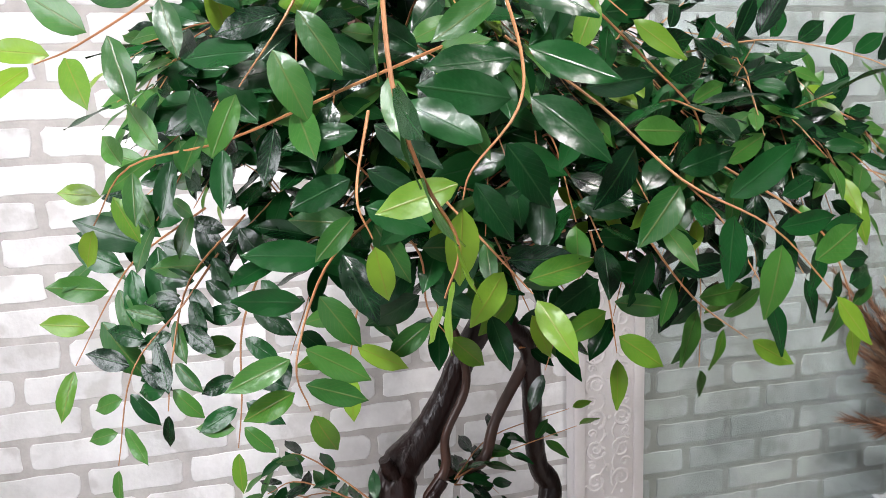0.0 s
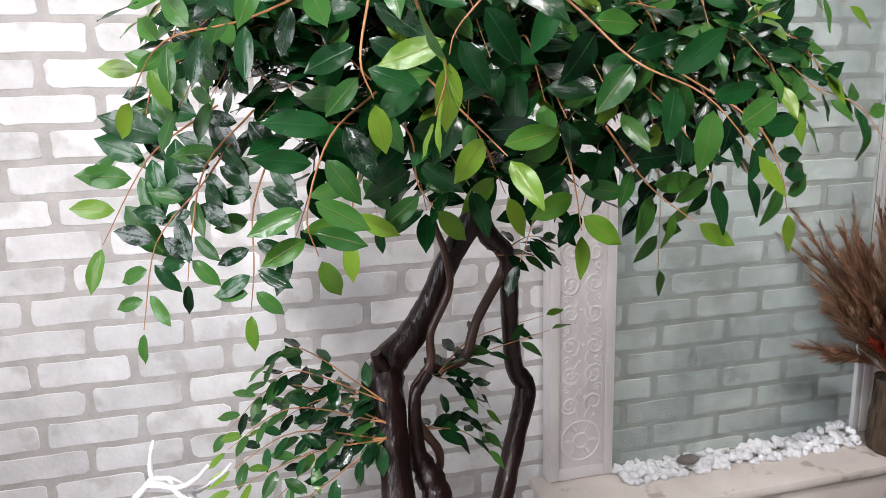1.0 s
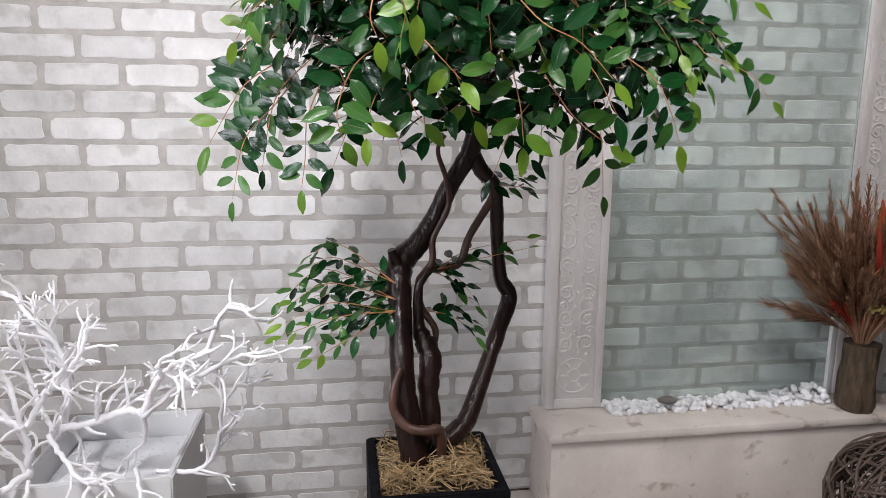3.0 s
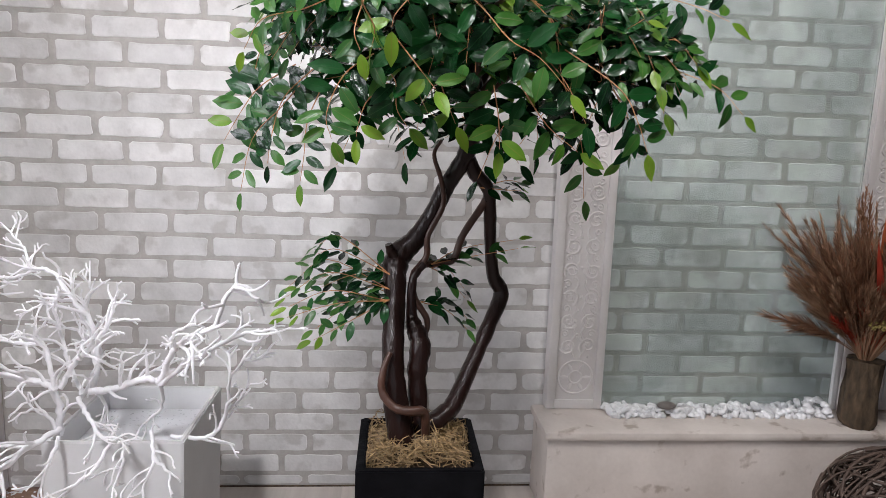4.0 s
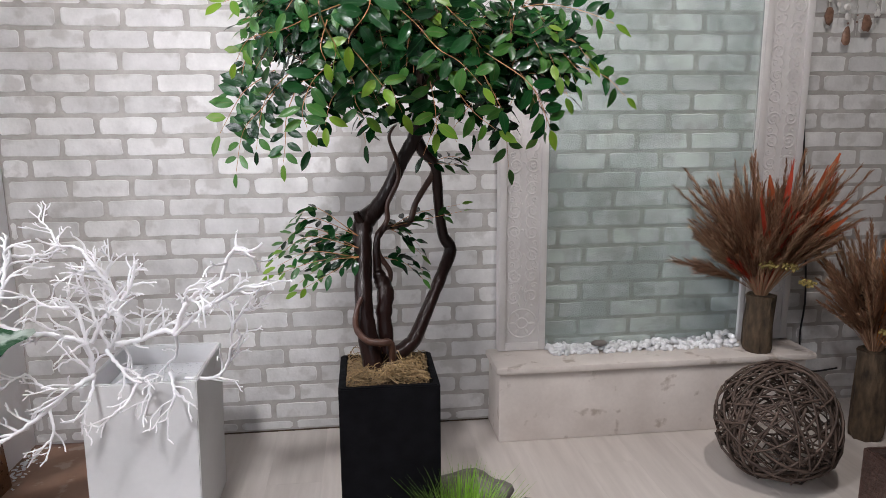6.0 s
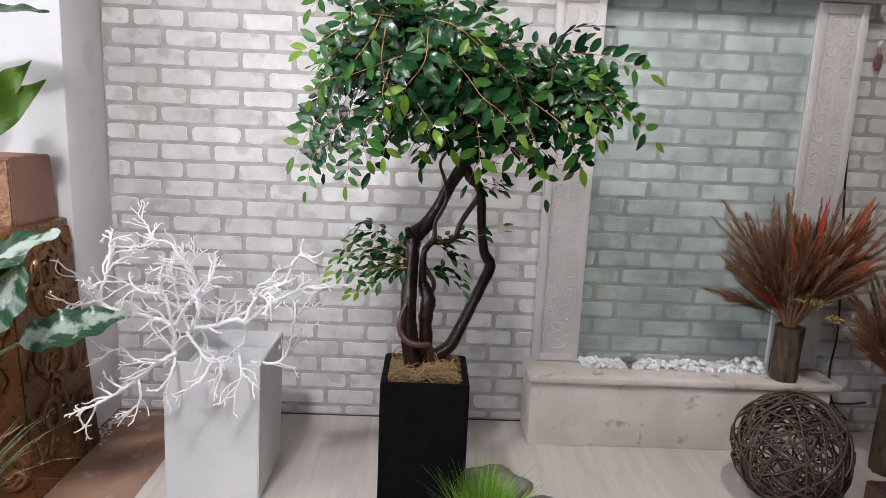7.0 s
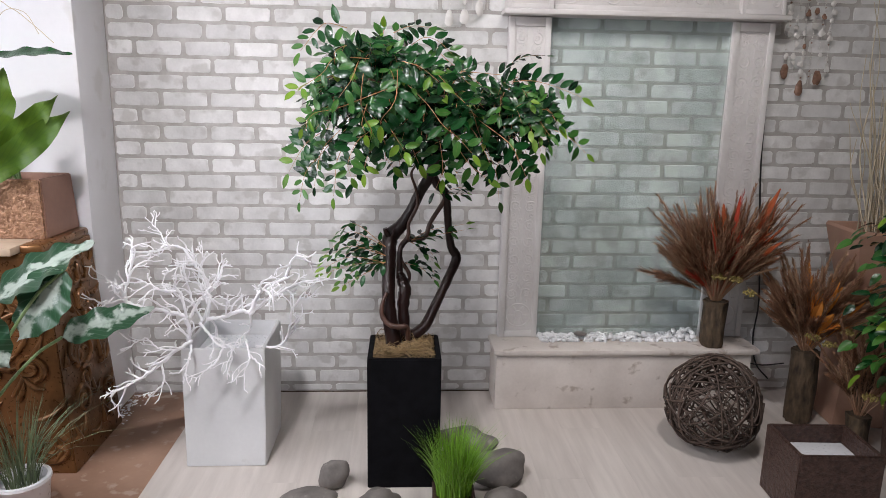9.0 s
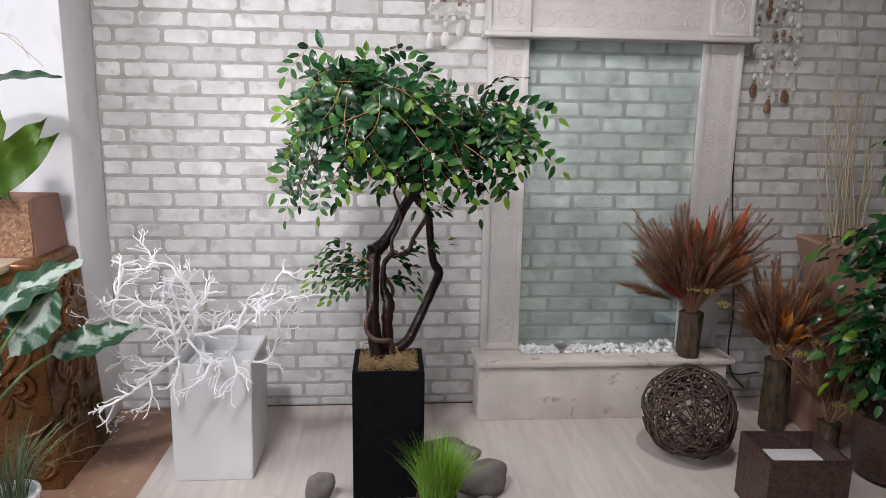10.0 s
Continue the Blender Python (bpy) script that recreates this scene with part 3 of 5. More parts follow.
LEAF_SHAPES = [leaf_geo(1, 0.41, 0.16, 0.10, 8, tip=0.86), leaf_geo(1, 0.46, 0.08, 0.18, 8, twist=0.15, tip=0.88), leaf_geo(1, 0.40, 0.24, 0.06, 8, twist=-0.12, tip=0.86),
               leaf_geo(1, 0.42, 0.12, -0.04, 8, wavy=0.02, tip=0.9)]
LEAF_MESHES = {}
for tone_name, mt in LEAF.items():
    for si, (lv, lf, lu) in enumerate(LEAF_SHAPES):
        LEAF_MESHES[tone_name, si] = Geo().add(lv, lf, 0, lu).mesh("leaf", mt, 80)


class Foliage:
    """Sprays of alternate leaves on twigs: near sprays keep their leaves as objects, the rest are joined."""

    def __init__(self, owner, base, size=0.064, near_limit=300, shapes=LEAF_SHAPES):
        self.owner, self.base, self.size = owner, Vector(base), size
        self.joined, self.left, self.shapes = Geo(), near_limit, shapes

    def spray(self, pts, leaves=11, near=False, r=None, outward=None, young=0.35, size=1.0, stem=0.0014, tone=None, first=0.05, splay=63, face=0.5, loose=1.0):
        path = [Vector(p) - self.base for p in pts]
        path = smooth_path([q + rnd_unit(r) * 0.012 * (0 < k < len(path) - 1) for k, q in enumerate(path)], 5)
        n = len(path)
        g = Geo().tube(path, lerp_list([stem, stem * 0.75, stem * 0.4], n), 5)
        twig = part("twig", g, M_TWIG, self.owner)
        out = Vector(outward) if outward else Vector((0, 0, 1))
        for i in range(leaves):
            s = 1.0 if i == leaves - 1 else first + (0.97 - first) * (i - (i % 2) * 0.55) / (leaves - 1)
            k = min(n - 1.001, s * (n - 1))
            a, b = path[int(k)], path[int(k) + 1]
            p = a.lerp(b, k - int(k))
            t = (b - a).normalized()
            hand = 1 if i % 2 else -1
            up = (Vector((0, 0, 1)) * (1 - face) + out * face + rnd_unit(r) * 0.35 * loose)
            side = t.cross(up)
            side = side.normalized() * hand if side.length > 1e-3 else t.orthogonal() * hand
            ang = radians(splay + r.uniform(-14, 14)) * (1.0 if i < leaves - 1 else 0.12)
            d = t * math.cos(ang) + side * math.sin(ang) + Vector((0, 0, -0.03 - 0.07 * r.random())) + rnd_unit(r) * 0.12 * loose
            nrm = up.normalized() + rnd_unit(r) * 0.3 * loose
            sz = self.size * size * r.uniform(0.82, 1.12) * (1 - 0.18 * s)
            foot = p + d.normalized() * 0.006
            q = (leaves - 1 - i) + r.uniform(-1.0, 1.0)
            tn = tone or ("young" if q < young * 5.8 - 0.8 else "mid" if q < 0.6 + young * 7 or r.random() < 0.20 else "dark")
            m = leaf_frame(foot, d, nrm, sz)
            shape = r.randrange(len(self.shapes))
            if near and self.left > 0:
                self.left -= 1
                part("leaf", LEAF_MESHES[tn, shape], None, twig, m=m)
            else:
                lv, lf, lu = self.shapes[shape]
                self.joined.add([m @ Vector(c) for c in lv], lf, ("dark", "mid", "young").index(tn), lu)
        return twig

    def close(self, label):
        if self.joined.v:
            tagged(part("foliage", self.joined, [LEAF_J["dark"], LEAF_J["mid"], LEAF_J["young"]], self.owner, label, smooth=80), kind="stuff")


# ---- the potted tree ----
POT = (0.425, -0.768, 0.0)
planter = thing("square_planter", POT, "tall square matt-black planter on the laminate floor", "planter")
HW, HH = 0.140, 0.534
part("body", open_box(Geo(), (-HW, HW, -HW, HW), (-HW, HW, -HW, HW), 0, HH, 0.020, 0.036), M_BLACK, planter)
part("soil", Geo().box((-HW + 0.0205, -HW + 0.0205, HH - 0.032), (HW - 0.0205, HW - 0.0205, HH - 0.022), 0.002), M_BARKVASE, planter, "dark filling")
g = Geo()
r = random.Random(2)
for i in range(620):
    x, y = r.uniform(-0.108, 0.108), r.uniform(-0.112, 0.108)
    z = HH - 0.034 + 0.034 * r.random() + 0.05 * max(0, noise.noise((x * 16, y * 16, 3))) + 0.022 * (1 - (x * x + y * y) / 0.023)
    a = r.uniform(0, 6.28)
    L = r.uniform(0.02, 0.055)
    cv = r.uniform(-0.02, 0.02)
    pts = []
    for t in (-1, -0.4, 0.2, 1):
        px, py = x + math.cos(a) * L * t - math.sin(a) * cv * t * t, y + math.sin(a) * L * t + math.cos(a) * cv * t * t
        pts.append((max(-0.118, min(0.118, px)), max(-0.118, min(0.118, py)), z + 0.034 * r.random() ** 2 * (1 - t * t)))
    g.tube(pts, r.uniform(0.0007, 0.0015), 3, cap=False)
straw = solid("straw_bed", g, M_STRAW, "tangled dry straw filling the planter", "straw", "stuff", base=POT, smooth=80)

TREE = (0.425, -0.76, 0.50)
tree = thing("ficus_tree", TREE, "artificial tree with twisted dark trunks and glossy green leaves", "tree")
TB = Vector(TREE)


def limb(name, pts, radii, material, sides=10, label="", knob=0.0, seed=0, steps=7):
    path = smooth_path([Vector(p) - TB for p in pts], steps)
    n = len(path)
    rad = lerp_list(radii, n)
    if knob:
        rad = [q * (1 + knob * noise.noise((i * 0.55, seed, 0))) for i, q in enumerate(rad)]
    return part(name, Geo().tube(path, rad, sides), material, tree, label, smooth=70)


limb("trunk", [(0.395, -0.785, 0.50), (0.383, -0.78, 0.563), (0.367, -0.765, 0.656), (0.361, -0.74, 0.737), (0.363, -0.67, 0.861), (0.366, -0.622, 0.942), (0.412, -0.61, 0.993),
               (0.447, -0.61, 1.048), (0.48, -0.615, 1.12), (0.521, -0.625, 1.193), (0.537, -0.63, 1.245), (0.545, -0.64, 1.33), (0.53, -0.66, 1.42)],
     [0.034, 0.032, 0.029, 0.026, 0.027, 0.032, 0.026, 0.022, 0.021, 0.021, 0.023, 0.02, 0.012], M_BARK, 12, "", 0.16, 1)
limb("trunk", [(0.44, -0.755, 0.50), (0.450, -0.75, 0.56), (0.486, -0.73, 0.587), (0.51, -0.715, 0.606), (0.546, -0.67, 0.665), (0.608, -0.59, 0.773), (0.640, -0.556, 0.845), (0.616, -0.56, 0.895),
               (0.601, -0.58, 0.993), (0.588, -0.605, 1.114), (0.552, -0.615, 1.158), (0.53, -0.62, 1.201)],
     [0.026, 0.025, 0.023, 0.022, 0.020, 0.019, 0.021, 0.017, 0.016, 0.016, 0.018, 0.018], M_BARK, 12, "", 0.16, 4)
limb("trunk", [(0.434, -0.77, 0.50), (0.431, -0.76, 0.556), (0.419, -0.735, 0.681), (0.426, -0.712, 0.753), (0.412, -0.69, 0.79), (0.404, -0.675, 0.82), (0.406, -0.66, 0.90), (0.432, -0.65, 0.939)],
     [0.026, 0.022, 0.023, 0.026, 0.022, 0.014, 0.010, 0.009], M_BARK, 10, "", 0.2, 7)
limb("vine", [(0.44, -0.79, 0.55), (0.435, -0.805, 0.622), (0.402, -0.818, 0.632), (0.366, -0.815, 0.640), (0.338, -0.80, 0.672), (0.340, -0.79, 0.718), (0.355, -0.775, 0.755)],
     [0.010, 0.011, 0.011, 0.010, 0.009, 0.008, 0.006], M_VINE, 8, "reddish-brown vine round the trunks", 0.15, 9)
limb("vine", [(0.464, -0.65, 1.236), (0.448, -0.65, 1.201), (0.467, -0.648, 1.141), (0.473, -0.645, 1.08), (0.44, -0.645, 1.008), (0.437, -0.645, 0.955), (0.407, -0.65, 0.91), (0.409, -0.662, 0.859),
              (0.441, -0.668, 0.807), (0.437, -0.675, 0.772), (0.405, -0.69, 0.775)],
     [0.004, 0.005, 0.006, 0.007, 0.007, 0.008, 0.009, 0.009, 0.008, 0.007, 0.006], M_VINE, 8, "thin twisting vine", 0.15, 12)
limb("vine", [(0.588, -0.602, 1.106), (0.574, -0.60, 1.077), (0.528, -0.61, 1.005), (0.507, -0.615, 0.947), (0.470, -0.62, 0.936), (0.425, -0.63, 0.932)],
     [0.010, 0.010, 0.009, 0.010, 0.010, 0.008], M_VINE, 8, "thin twisting vine", 0.15, 15)

limb("stub", [(0.372, -0.63, 0.93), (0.352, -0.645, 0.965), (0.345, -0.65, 0.985)], [0.016, 0.012, 0.009], M_BARK, 9, "short cut stub on the knot", 0.2, 3)
HUB = Vector((0.53, -0.66, 1.36))
r = random.Random(42)
leafage = Foliage(tree, TREE, 0.066)
for tipx, tipy, tipz in ((0.20, -0.78, 1.52), (0.30, -0.98, 1.55), (0.55, -1.02, 1.50), (0.80, -0.85, 1.47), (0.95, -0.62, 1.50), (0.72, -0.40, 1.50),
                         (0.42, -0.35, 1.52), (0.18, -0.55, 1.50), (0.42, -0.74, 1.68), (0.60, -0.62, 1.62)):
    tip_ = Vector((tipx, tipy, tipz))
    mid_ = HUB.lerp(tip_, 0.5) + Vector((0, 0, 0.05))
    limb("branch", [HUB + Vector((0.0, 0.0, -0.04)), mid_, tip_], [0.011, 0.008, 0.004], M_VINE, 7, "", 0.1, tipx, 5)


def hang(*pts, leaves=11, **kw):
    """One of the tree's outer sprays, given by its course."""
    mid = Vector(pts[-1]) - Vector((0.5, -0.68, 1.40))
    kw.setdefault("outward", (mid.normalized() * 0.45 + Vector((0, -0.9, 0.3))).normalized())
    kw.setdefault("splay", 68)
    kw.setdefault("face", 1.0)
    kw.setdefault("loose", 0.5)
    kw.setdefault("young", 0.25)
    leafage.spray(pts, leaves, kw.pop("near", True), r, **kw)


# sprays on the window side and the front of the crown
hang((0.215, -0.80, 1.729), (0.149, -0.84, 1.734), (0.108, -0.87, 1.715), (0.078, -0.89, 1.669), (0.064, -0.89, 1.640), leaves=11, young=0.4)
hang((0.303, -0.95, 1.618), (0.199, -0.98, 1.606), (0.144, -1.00, 1.566), (0.100, -1.03, 1.528), (0.070, -1.04, 1.510), leaves=13, young=0.75)
hang((0.373, -1.05, 1.523), (0.280, -1.07, 1.495), (0.195, -1.05, 1.462), (0.130, -1.02, 1.428), (0.080, -0.98, 1.388), leaves=17, young=0.7, size=0.8)
hang((0.147, -0.80, 1.382), (0.083, -0.80, 1.344), (0.034, -0.80, 1.285), (0.000, -0.81, 1.220), leaves=11, young=0.35, size=1.28, loose=0.25)
hang((0.160, -0.84, 1.337), (0.119, -0.85, 1.286), (0.078, -0.86, 1.224), (0.044, -0.86, 1.123), leaves=17, young=0.1, size=0.85, outward=(-0.46, -0.86, 0.23), loose=0.22)
hang((0.205, -0.88, 1.326), (0.185, -0.90, 1.270), (0.177, -0.91, 1.210), (0.170, -0.91, 1.148), leaves=13, young=0.1, size=0.8, outward=(-0.46, -0.86, 0.23), loose=0.22)
hang((0.190, -0.83, 1.375), (0.140, -0.85, 1.320), (0.112, -0.87, 1.240), (0.100, -0.87, 1.180), leaves=13, young=0.0, size=0.82, outward=(-0.46, -0.86, 0.23), loose=0.22)
hang((0.150, -0.78, 1.460), (0.090, -0.78, 1.420), (0.050, -0.78, 1.370), (0.025, -0.78, 1.330), leaves=12, young=0.0, size=0.8, outward=(-0.46, -0.86, 0.23), loose=0.3)
hang((0.271, -1.05, 1.604), (0.241, -1.08, 1.548), (0.210, -1.08, 1.489), leaves=9, young=0.0)
hang((0.313, -1.00, 1.388), (0.265, -1.03, 1.335), (0.243, -1.05, 1.285), (0.243, -1.05, 1.235), leaves=11, young=0.45)
hang((0.329, -0.93, 1.335), (0.300, -0.96, 1.297), (0.275, -0.97, 1.268), (0.282, -0.97, 1.240), leaves=7, young=0.4, size=0.9)
hang((0.330, -0.93, 1.375), (0.346, -0.96, 1.337), (0.360, -0.97, 1.298), (0.376, -0.97, 1.262), leaves=9, young=0.35)
hang((0.396, -1.08, 1.578), (0.390, -1.15, 1.514), (0.372, -1.17, 1.469), (0.350, -1.18, 1.440), (0.345, -1.17, 1.410), leaves=11, young=0.2)
hang((0.295, -1.20, 1.560), (0.291, -1.25, 1.488), (0.299, -1.25, 1.426), (0.310, -1.25, 1.397), (0.316, -1.24, 1.365), leaves=10, young=0.9, size=0.62, outward=(-0.95, 0.1, 0.1), stem=0.0015, splay=30)
hang((0.299, -1.08, 1.470), (0.291, -1.12, 1.414), (0.294, -1.11, 1.380), leaves=8, young=0.2, size=0.85)
hang((0.352, -0.98, 1.420), (0.391, -1.06, 1.365), (0.420, -1.09, 1.325), leaves=8, young=0.4)
hang((0.430, -1.00, 1.534), (0.487, -1.06, 1.469), (0.552, -1.10, 1.415), (0.588, -1.14, 1.371), (0.632, -1.16, 1.325), leaves=14, young=0.25)
hang((0.519, -0.95, 1.584), (0.598, -0.97, 1.517), (0.650, -0.95, 1.459), (0.687, -0.90, 1.387), (0.716, -0.84, 1.311), (0.751, -0.80, 1.222), (0.780, -0.77, 1.118), leaves=25, young=0.25)
hang((0.592, -0.95, 1.345), (0.652, -0.97, 1.270), (0.705, -0.97, 1.225), leaves=9, young=0.5)
hang((0.526, -0.75, 1.683), (0.578, -0.77, 1.632), (0.642, -0.78, 1.581), (0.700, -0.78, 1.541), leaves=11, young=0.1)
hang((0.614, -0.72, 1.593), (0.737, -0.70, 1.595), (0.852, -0.68, 1.565), (0.915, -0.68, 1.530), leaves=15, young=0.15)
hang((0.791, -0.62, 1.599), (0.870, -0.62, 1.642), (0.960, -0.62, 1.662), leaves=11, young=0.0, size=0.7, outward=(0.0, 0.2, 1.0), splay=30)
hang((0.782, -0.70, 1.553), (0.864, -0.74, 1.558), (0.944, -0.78, 1.561), (1.006, -0.80, 1.541), (1.062, -0.80, 1.508), leaves=16, young=0.35)
hang((0.794, -0.78, 1.495), (0.887, -0.82, 1.428), (0.958, -0.85, 1.394), (1.018, -0.88, 1.349), (1.072, -0.88, 1.310), leaves=15, young=0.2)
hang((0.750, -0.80, 1.436), (0.844, -0.77, 1.359), (0.886, -0.74, 1.302), (0.902, -0.72, 1.250), (0.885, -0.70, 1.205), leaves=14, young=0.25)
hang((0.680, -0.92, 1.420), (0.770, -0.96, 1.350), (0.825, -0.97, 1.280), (0.845, -0.96, 1.230), leaves=12, young=0.3)
hang((0.325, -0.74, 1.660), (0.338, -0.76, 1.700), (0.344, -0.78, 1.730), leaves=9, young=0.25)
hang((0.377, -0.70, 1.725), (0.441, -0.70, 1.760), (0.515, -0.70, 1.748), leaves=10, young=0.0, outward=(0.1, -0.5, 0.8))
hang((0.430, -0.75, 1.671), (0.483, -0.76, 1.706), (0.546, -0.77, 1.699), (0.590, -0.77, 1.650), leaves=12, young=0.2)
hang((0.282, -0.92, 1.639), (0.227, -0.95, 1.668), (0.196, -0.98, 1.628), (0.190, -0.98, 1.590), leaves=11, young=0.2)
hang((0.411, -1.00, 1.609), (0.468, -1.03, 1.581), (0.530, -1.03, 1.546), leaves=9, young=0.35)
hang((0.542, -0.93, 1.347), (0.545, -0.96, 1.279), (0.553, -0.97, 1.225), leaves=8, young=0.5)
hang((0.430, -0.90, 1.380), (0.455, -0.93, 1.310), (0.470, -0.94, 1.270), leaves=7, young=0.3)


def fill(count, c, rad, low, near_y=-9.0, tones=(0.0, 0.0, 0.0, 0.1, 0.25)):
    """Arching sprays whose tips lie on a rounded mass."""
    c, rad = Vector(c), Vector(rad)
    for i in range(count):
        while True:
            d = rnd_unit(r)
            if d.z > low:
                break
        e = Vector((d.x * rad.x, d.y * rad.y, d.z * rad.z))
        tip_ = c + e * r.uniform(0.84, 1.0)
        root = c + e * r.uniform(0.2, 0.45)
        mid_ = root.lerp(tip_, 0.55) + Vector((0, 0, r.uniform(0.015, 0.05)))
        tip_.z -= r.uniform(0.01, 0.05)
        leafage.spray((root, mid_, tip_), r.randrange(11, 15), tip_.y < near_y, r, outward=(d * 0.7 + Vector((-0.1, -0.55, 0.55))).normalized(),
                      young=r.choice(tones), face=0.95, splay=64, stem=0.0013, size=r.uniform(0.80, 1.0), loose=0.7)


# a flat-topped dome towards the window, a lower arm towards the chimney surround
fill(122, (0.320, -0.74, 1.505), (0.270, 0.35, 0.215), -0.45, tones=(0.0, 0.0, 0.0, 0.0, 0.2))
fill(44, (0.52, -0.74, 1.445), (0.22, 0.32, 0.185), -0.5)
fill(60, (0.80, -0.72, 1.425), (0.245, 0.24, 0.130), -0.7, tones=(0.0, 0.1, 0.2, 0.3))
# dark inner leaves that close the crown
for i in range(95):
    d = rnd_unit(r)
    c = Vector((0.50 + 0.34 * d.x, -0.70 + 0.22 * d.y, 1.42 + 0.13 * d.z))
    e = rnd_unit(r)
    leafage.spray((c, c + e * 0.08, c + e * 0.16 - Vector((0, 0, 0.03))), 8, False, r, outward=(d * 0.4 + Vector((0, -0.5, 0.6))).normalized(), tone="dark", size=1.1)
# small sprays low on the trunks
for pts, nl, yg in ((((0.35, -0.70, 0.921), (0.238, -0.66, 0.972), (0.176, -0.65, 0.957)), 10, 0.1), (((0.35, -0.70, 0.885), (0.202, -0.66, 0.915), (0.103, -0.65, 0.851)), 13, 0.35),
                    (((0.35, -0.70, 0.857), (0.223, -0.69, 0.85), (0.112, -0.71, 0.816)), 12, 0.4), (((0.35, -0.70, 0.86), (0.269, -0.71, 0.815), (0.176, -0.73, 0.768)), 10, 0.45),
                    (((0.36, -0.66, 0.90), (0.26, -0.62, 0.90), (0.17, -0.60, 0.86)), 11, 0.15), (((0.36, -0.69, 0.87), (0.30, -0.67, 0.86), (0.22, -0.66, 0.83)), 10, 0.0),
                    (((0.425, -0.66, 0.846), (0.498, -0.63, 0.823), (0.575, -0.61, 0.735)), 9, 0.2), (((0.45, -0.65, 0.938), (0.539, -0.62, 0.946), (0.67, -0.60, 0.973)), 9, 0.35),
                    (((0.565, -0.625, 1.125), (0.625, -0.60, 1.118), (0.674, -0.58, 1.118)), 9, 0.1), (((0.45, -0.65, 0.929), (0.487, -0.62, 0.89), (0.54, -0.61, 0.845)), 8, 0.0)):
    for rep in range(2):
        sh = Vector((0, 0.03 * rep, 0.018 * rep))
        leafage.spray([Vector(q) + sh * (k > 0) for k, q in enumerate(pts)], nl, False, r, young=yg * (1 - 0.5 * rep), size=0.74, splay=50, face=0.5, outward=(0, -0.75, 0.5))
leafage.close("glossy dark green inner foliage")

# ---- white pedestal planter with white branches ----
pedestal = thing("pedestal_planter", (-0.302, -0.55, 0), "white painted square pedestal planter on the laminate edge", "planter")


def frustum(g, b, t, z0, z1):
    """A four-sided block from a rectangle at z0 to one at z1; rectangles are x0, x1, y0, y1."""
    v = [(b[0], b[2], z0), (b[1], b[2], z0), (b[1], b[3], z0), (b[0], b[3], z0), (t[0], t[2], z1), (t[1], t[2], z1), (t[1], t[3], z1), (t[0], t[3], z1)]
    bm = bmesh.new()
    vs = [bm.verts.new(c) for c in v]
    for f in ((3, 2, 1, 0), (4, 5, 6, 7), (0, 1, 5, 4), (1, 2, 6, 5), (2, 3, 7, 6), (3, 0, 4, 7)):
        bm.faces.new([vs[i] for i in f])
    bmesh.ops.bevel(bm, geom=bm.edges[:], offset=0.004, segments=2, affect="EDGES")
    return g.bm(bm)


part("body", open_box(Geo(), (-0.158, 0.162, -0.182, 0.165), (-0.167, 0.164, -0.141, 0.229), 0.0, 0.497, 0.014, 0.075), M_WHITE, pedestal)

part("liner", Geo().box((-0.148, -0.118, 0.424), (0.146, 0.205, 0.434), 0.002), M_WHITE_IN, pedestal, "smooth white plastic insert")

branches = thing("white_branch_bundle", (-0.302, -0.52, 0.462), "bare twisted branches painted white, lying in the pedestal", "branch")
BB = Vector((-0.302, -0.52, 0.462))


def coral(g, p, d, length, rad, depth, r):
    """A crooked twig that forks again and again, all its twigs about equally thin."""
    n = max(4, int(length / 0.014))
    pts, cur, dirn, turn = [p], p.copy(), d.normalized(), rnd_unit(r) * 0.2
    kids = []
    for i in range(n):
        if i % 3 == 2:
            turn = rnd_unit(r) * 0.42
        dirn = (dirn + turn + rnd_unit(r) * 0.12 + d.normalized() * 0.12).normalized()
        cur = cur + dirn * (length / n)
        pts.append(cur.copy())
        if depth and i > 0 and r.random() < 0.36:
            kids.append((cur.copy(), dirn.copy(), 1 - i / n))
    g.tube(pts, [max(0.0021, q) for q in lerp_list([rad, rad * 0.8, rad * 0.5], len(pts))], 6 if depth else 5)
    for q, dd, left in kids:
        side = dd.cross(rnd_unit(r)).normalized()
        nd = (dd * 0.8 + side * r.uniform(0.5, 0.85)).normalized()
        coral(g, q, nd, length * r.uniform(0.38, 0.6) * (0.6 + 0.4 * left), rad * 0.8, depth - 1, r)


def main_branch(pts, r0, seed, depth=2, spread=0.16):
    g = Geo()
    r = random.Random(seed)
    path = smooth_path([Vector(p) - BB for p in pts], 6)
    path = [q + rnd_unit(r) * 0.003 for q in path]
    g.tube(path, lerp_list([r0, r0 * 0.85, r0 * 0.5], len(path)), 8)
    last = 2
    for i in range(4, len(path) - 1):
        t = (path[i + 1] - path[i - 1]).normalized()
        if i - last > 1 and r.random() < 0.60:
            last = i
            side = t.cross(rnd_unit(r)).normalized()
            coral(g, path[i], t * 0.8 + side * r.uniform(0.5, 0.9), spread * r.uniform(0.6, 1.2), min(0.0046, r0 * 0.6), depth, r)
    for k in range(2):
        coral(g, path[-1], path[-1] - path[-2] + rnd_unit(r) * 0.008, spread * 0.38, min(0.004, r0 * 0.5), depth - 1, r)
    part("branch", g, M_CORAL, branches, smooth=70)


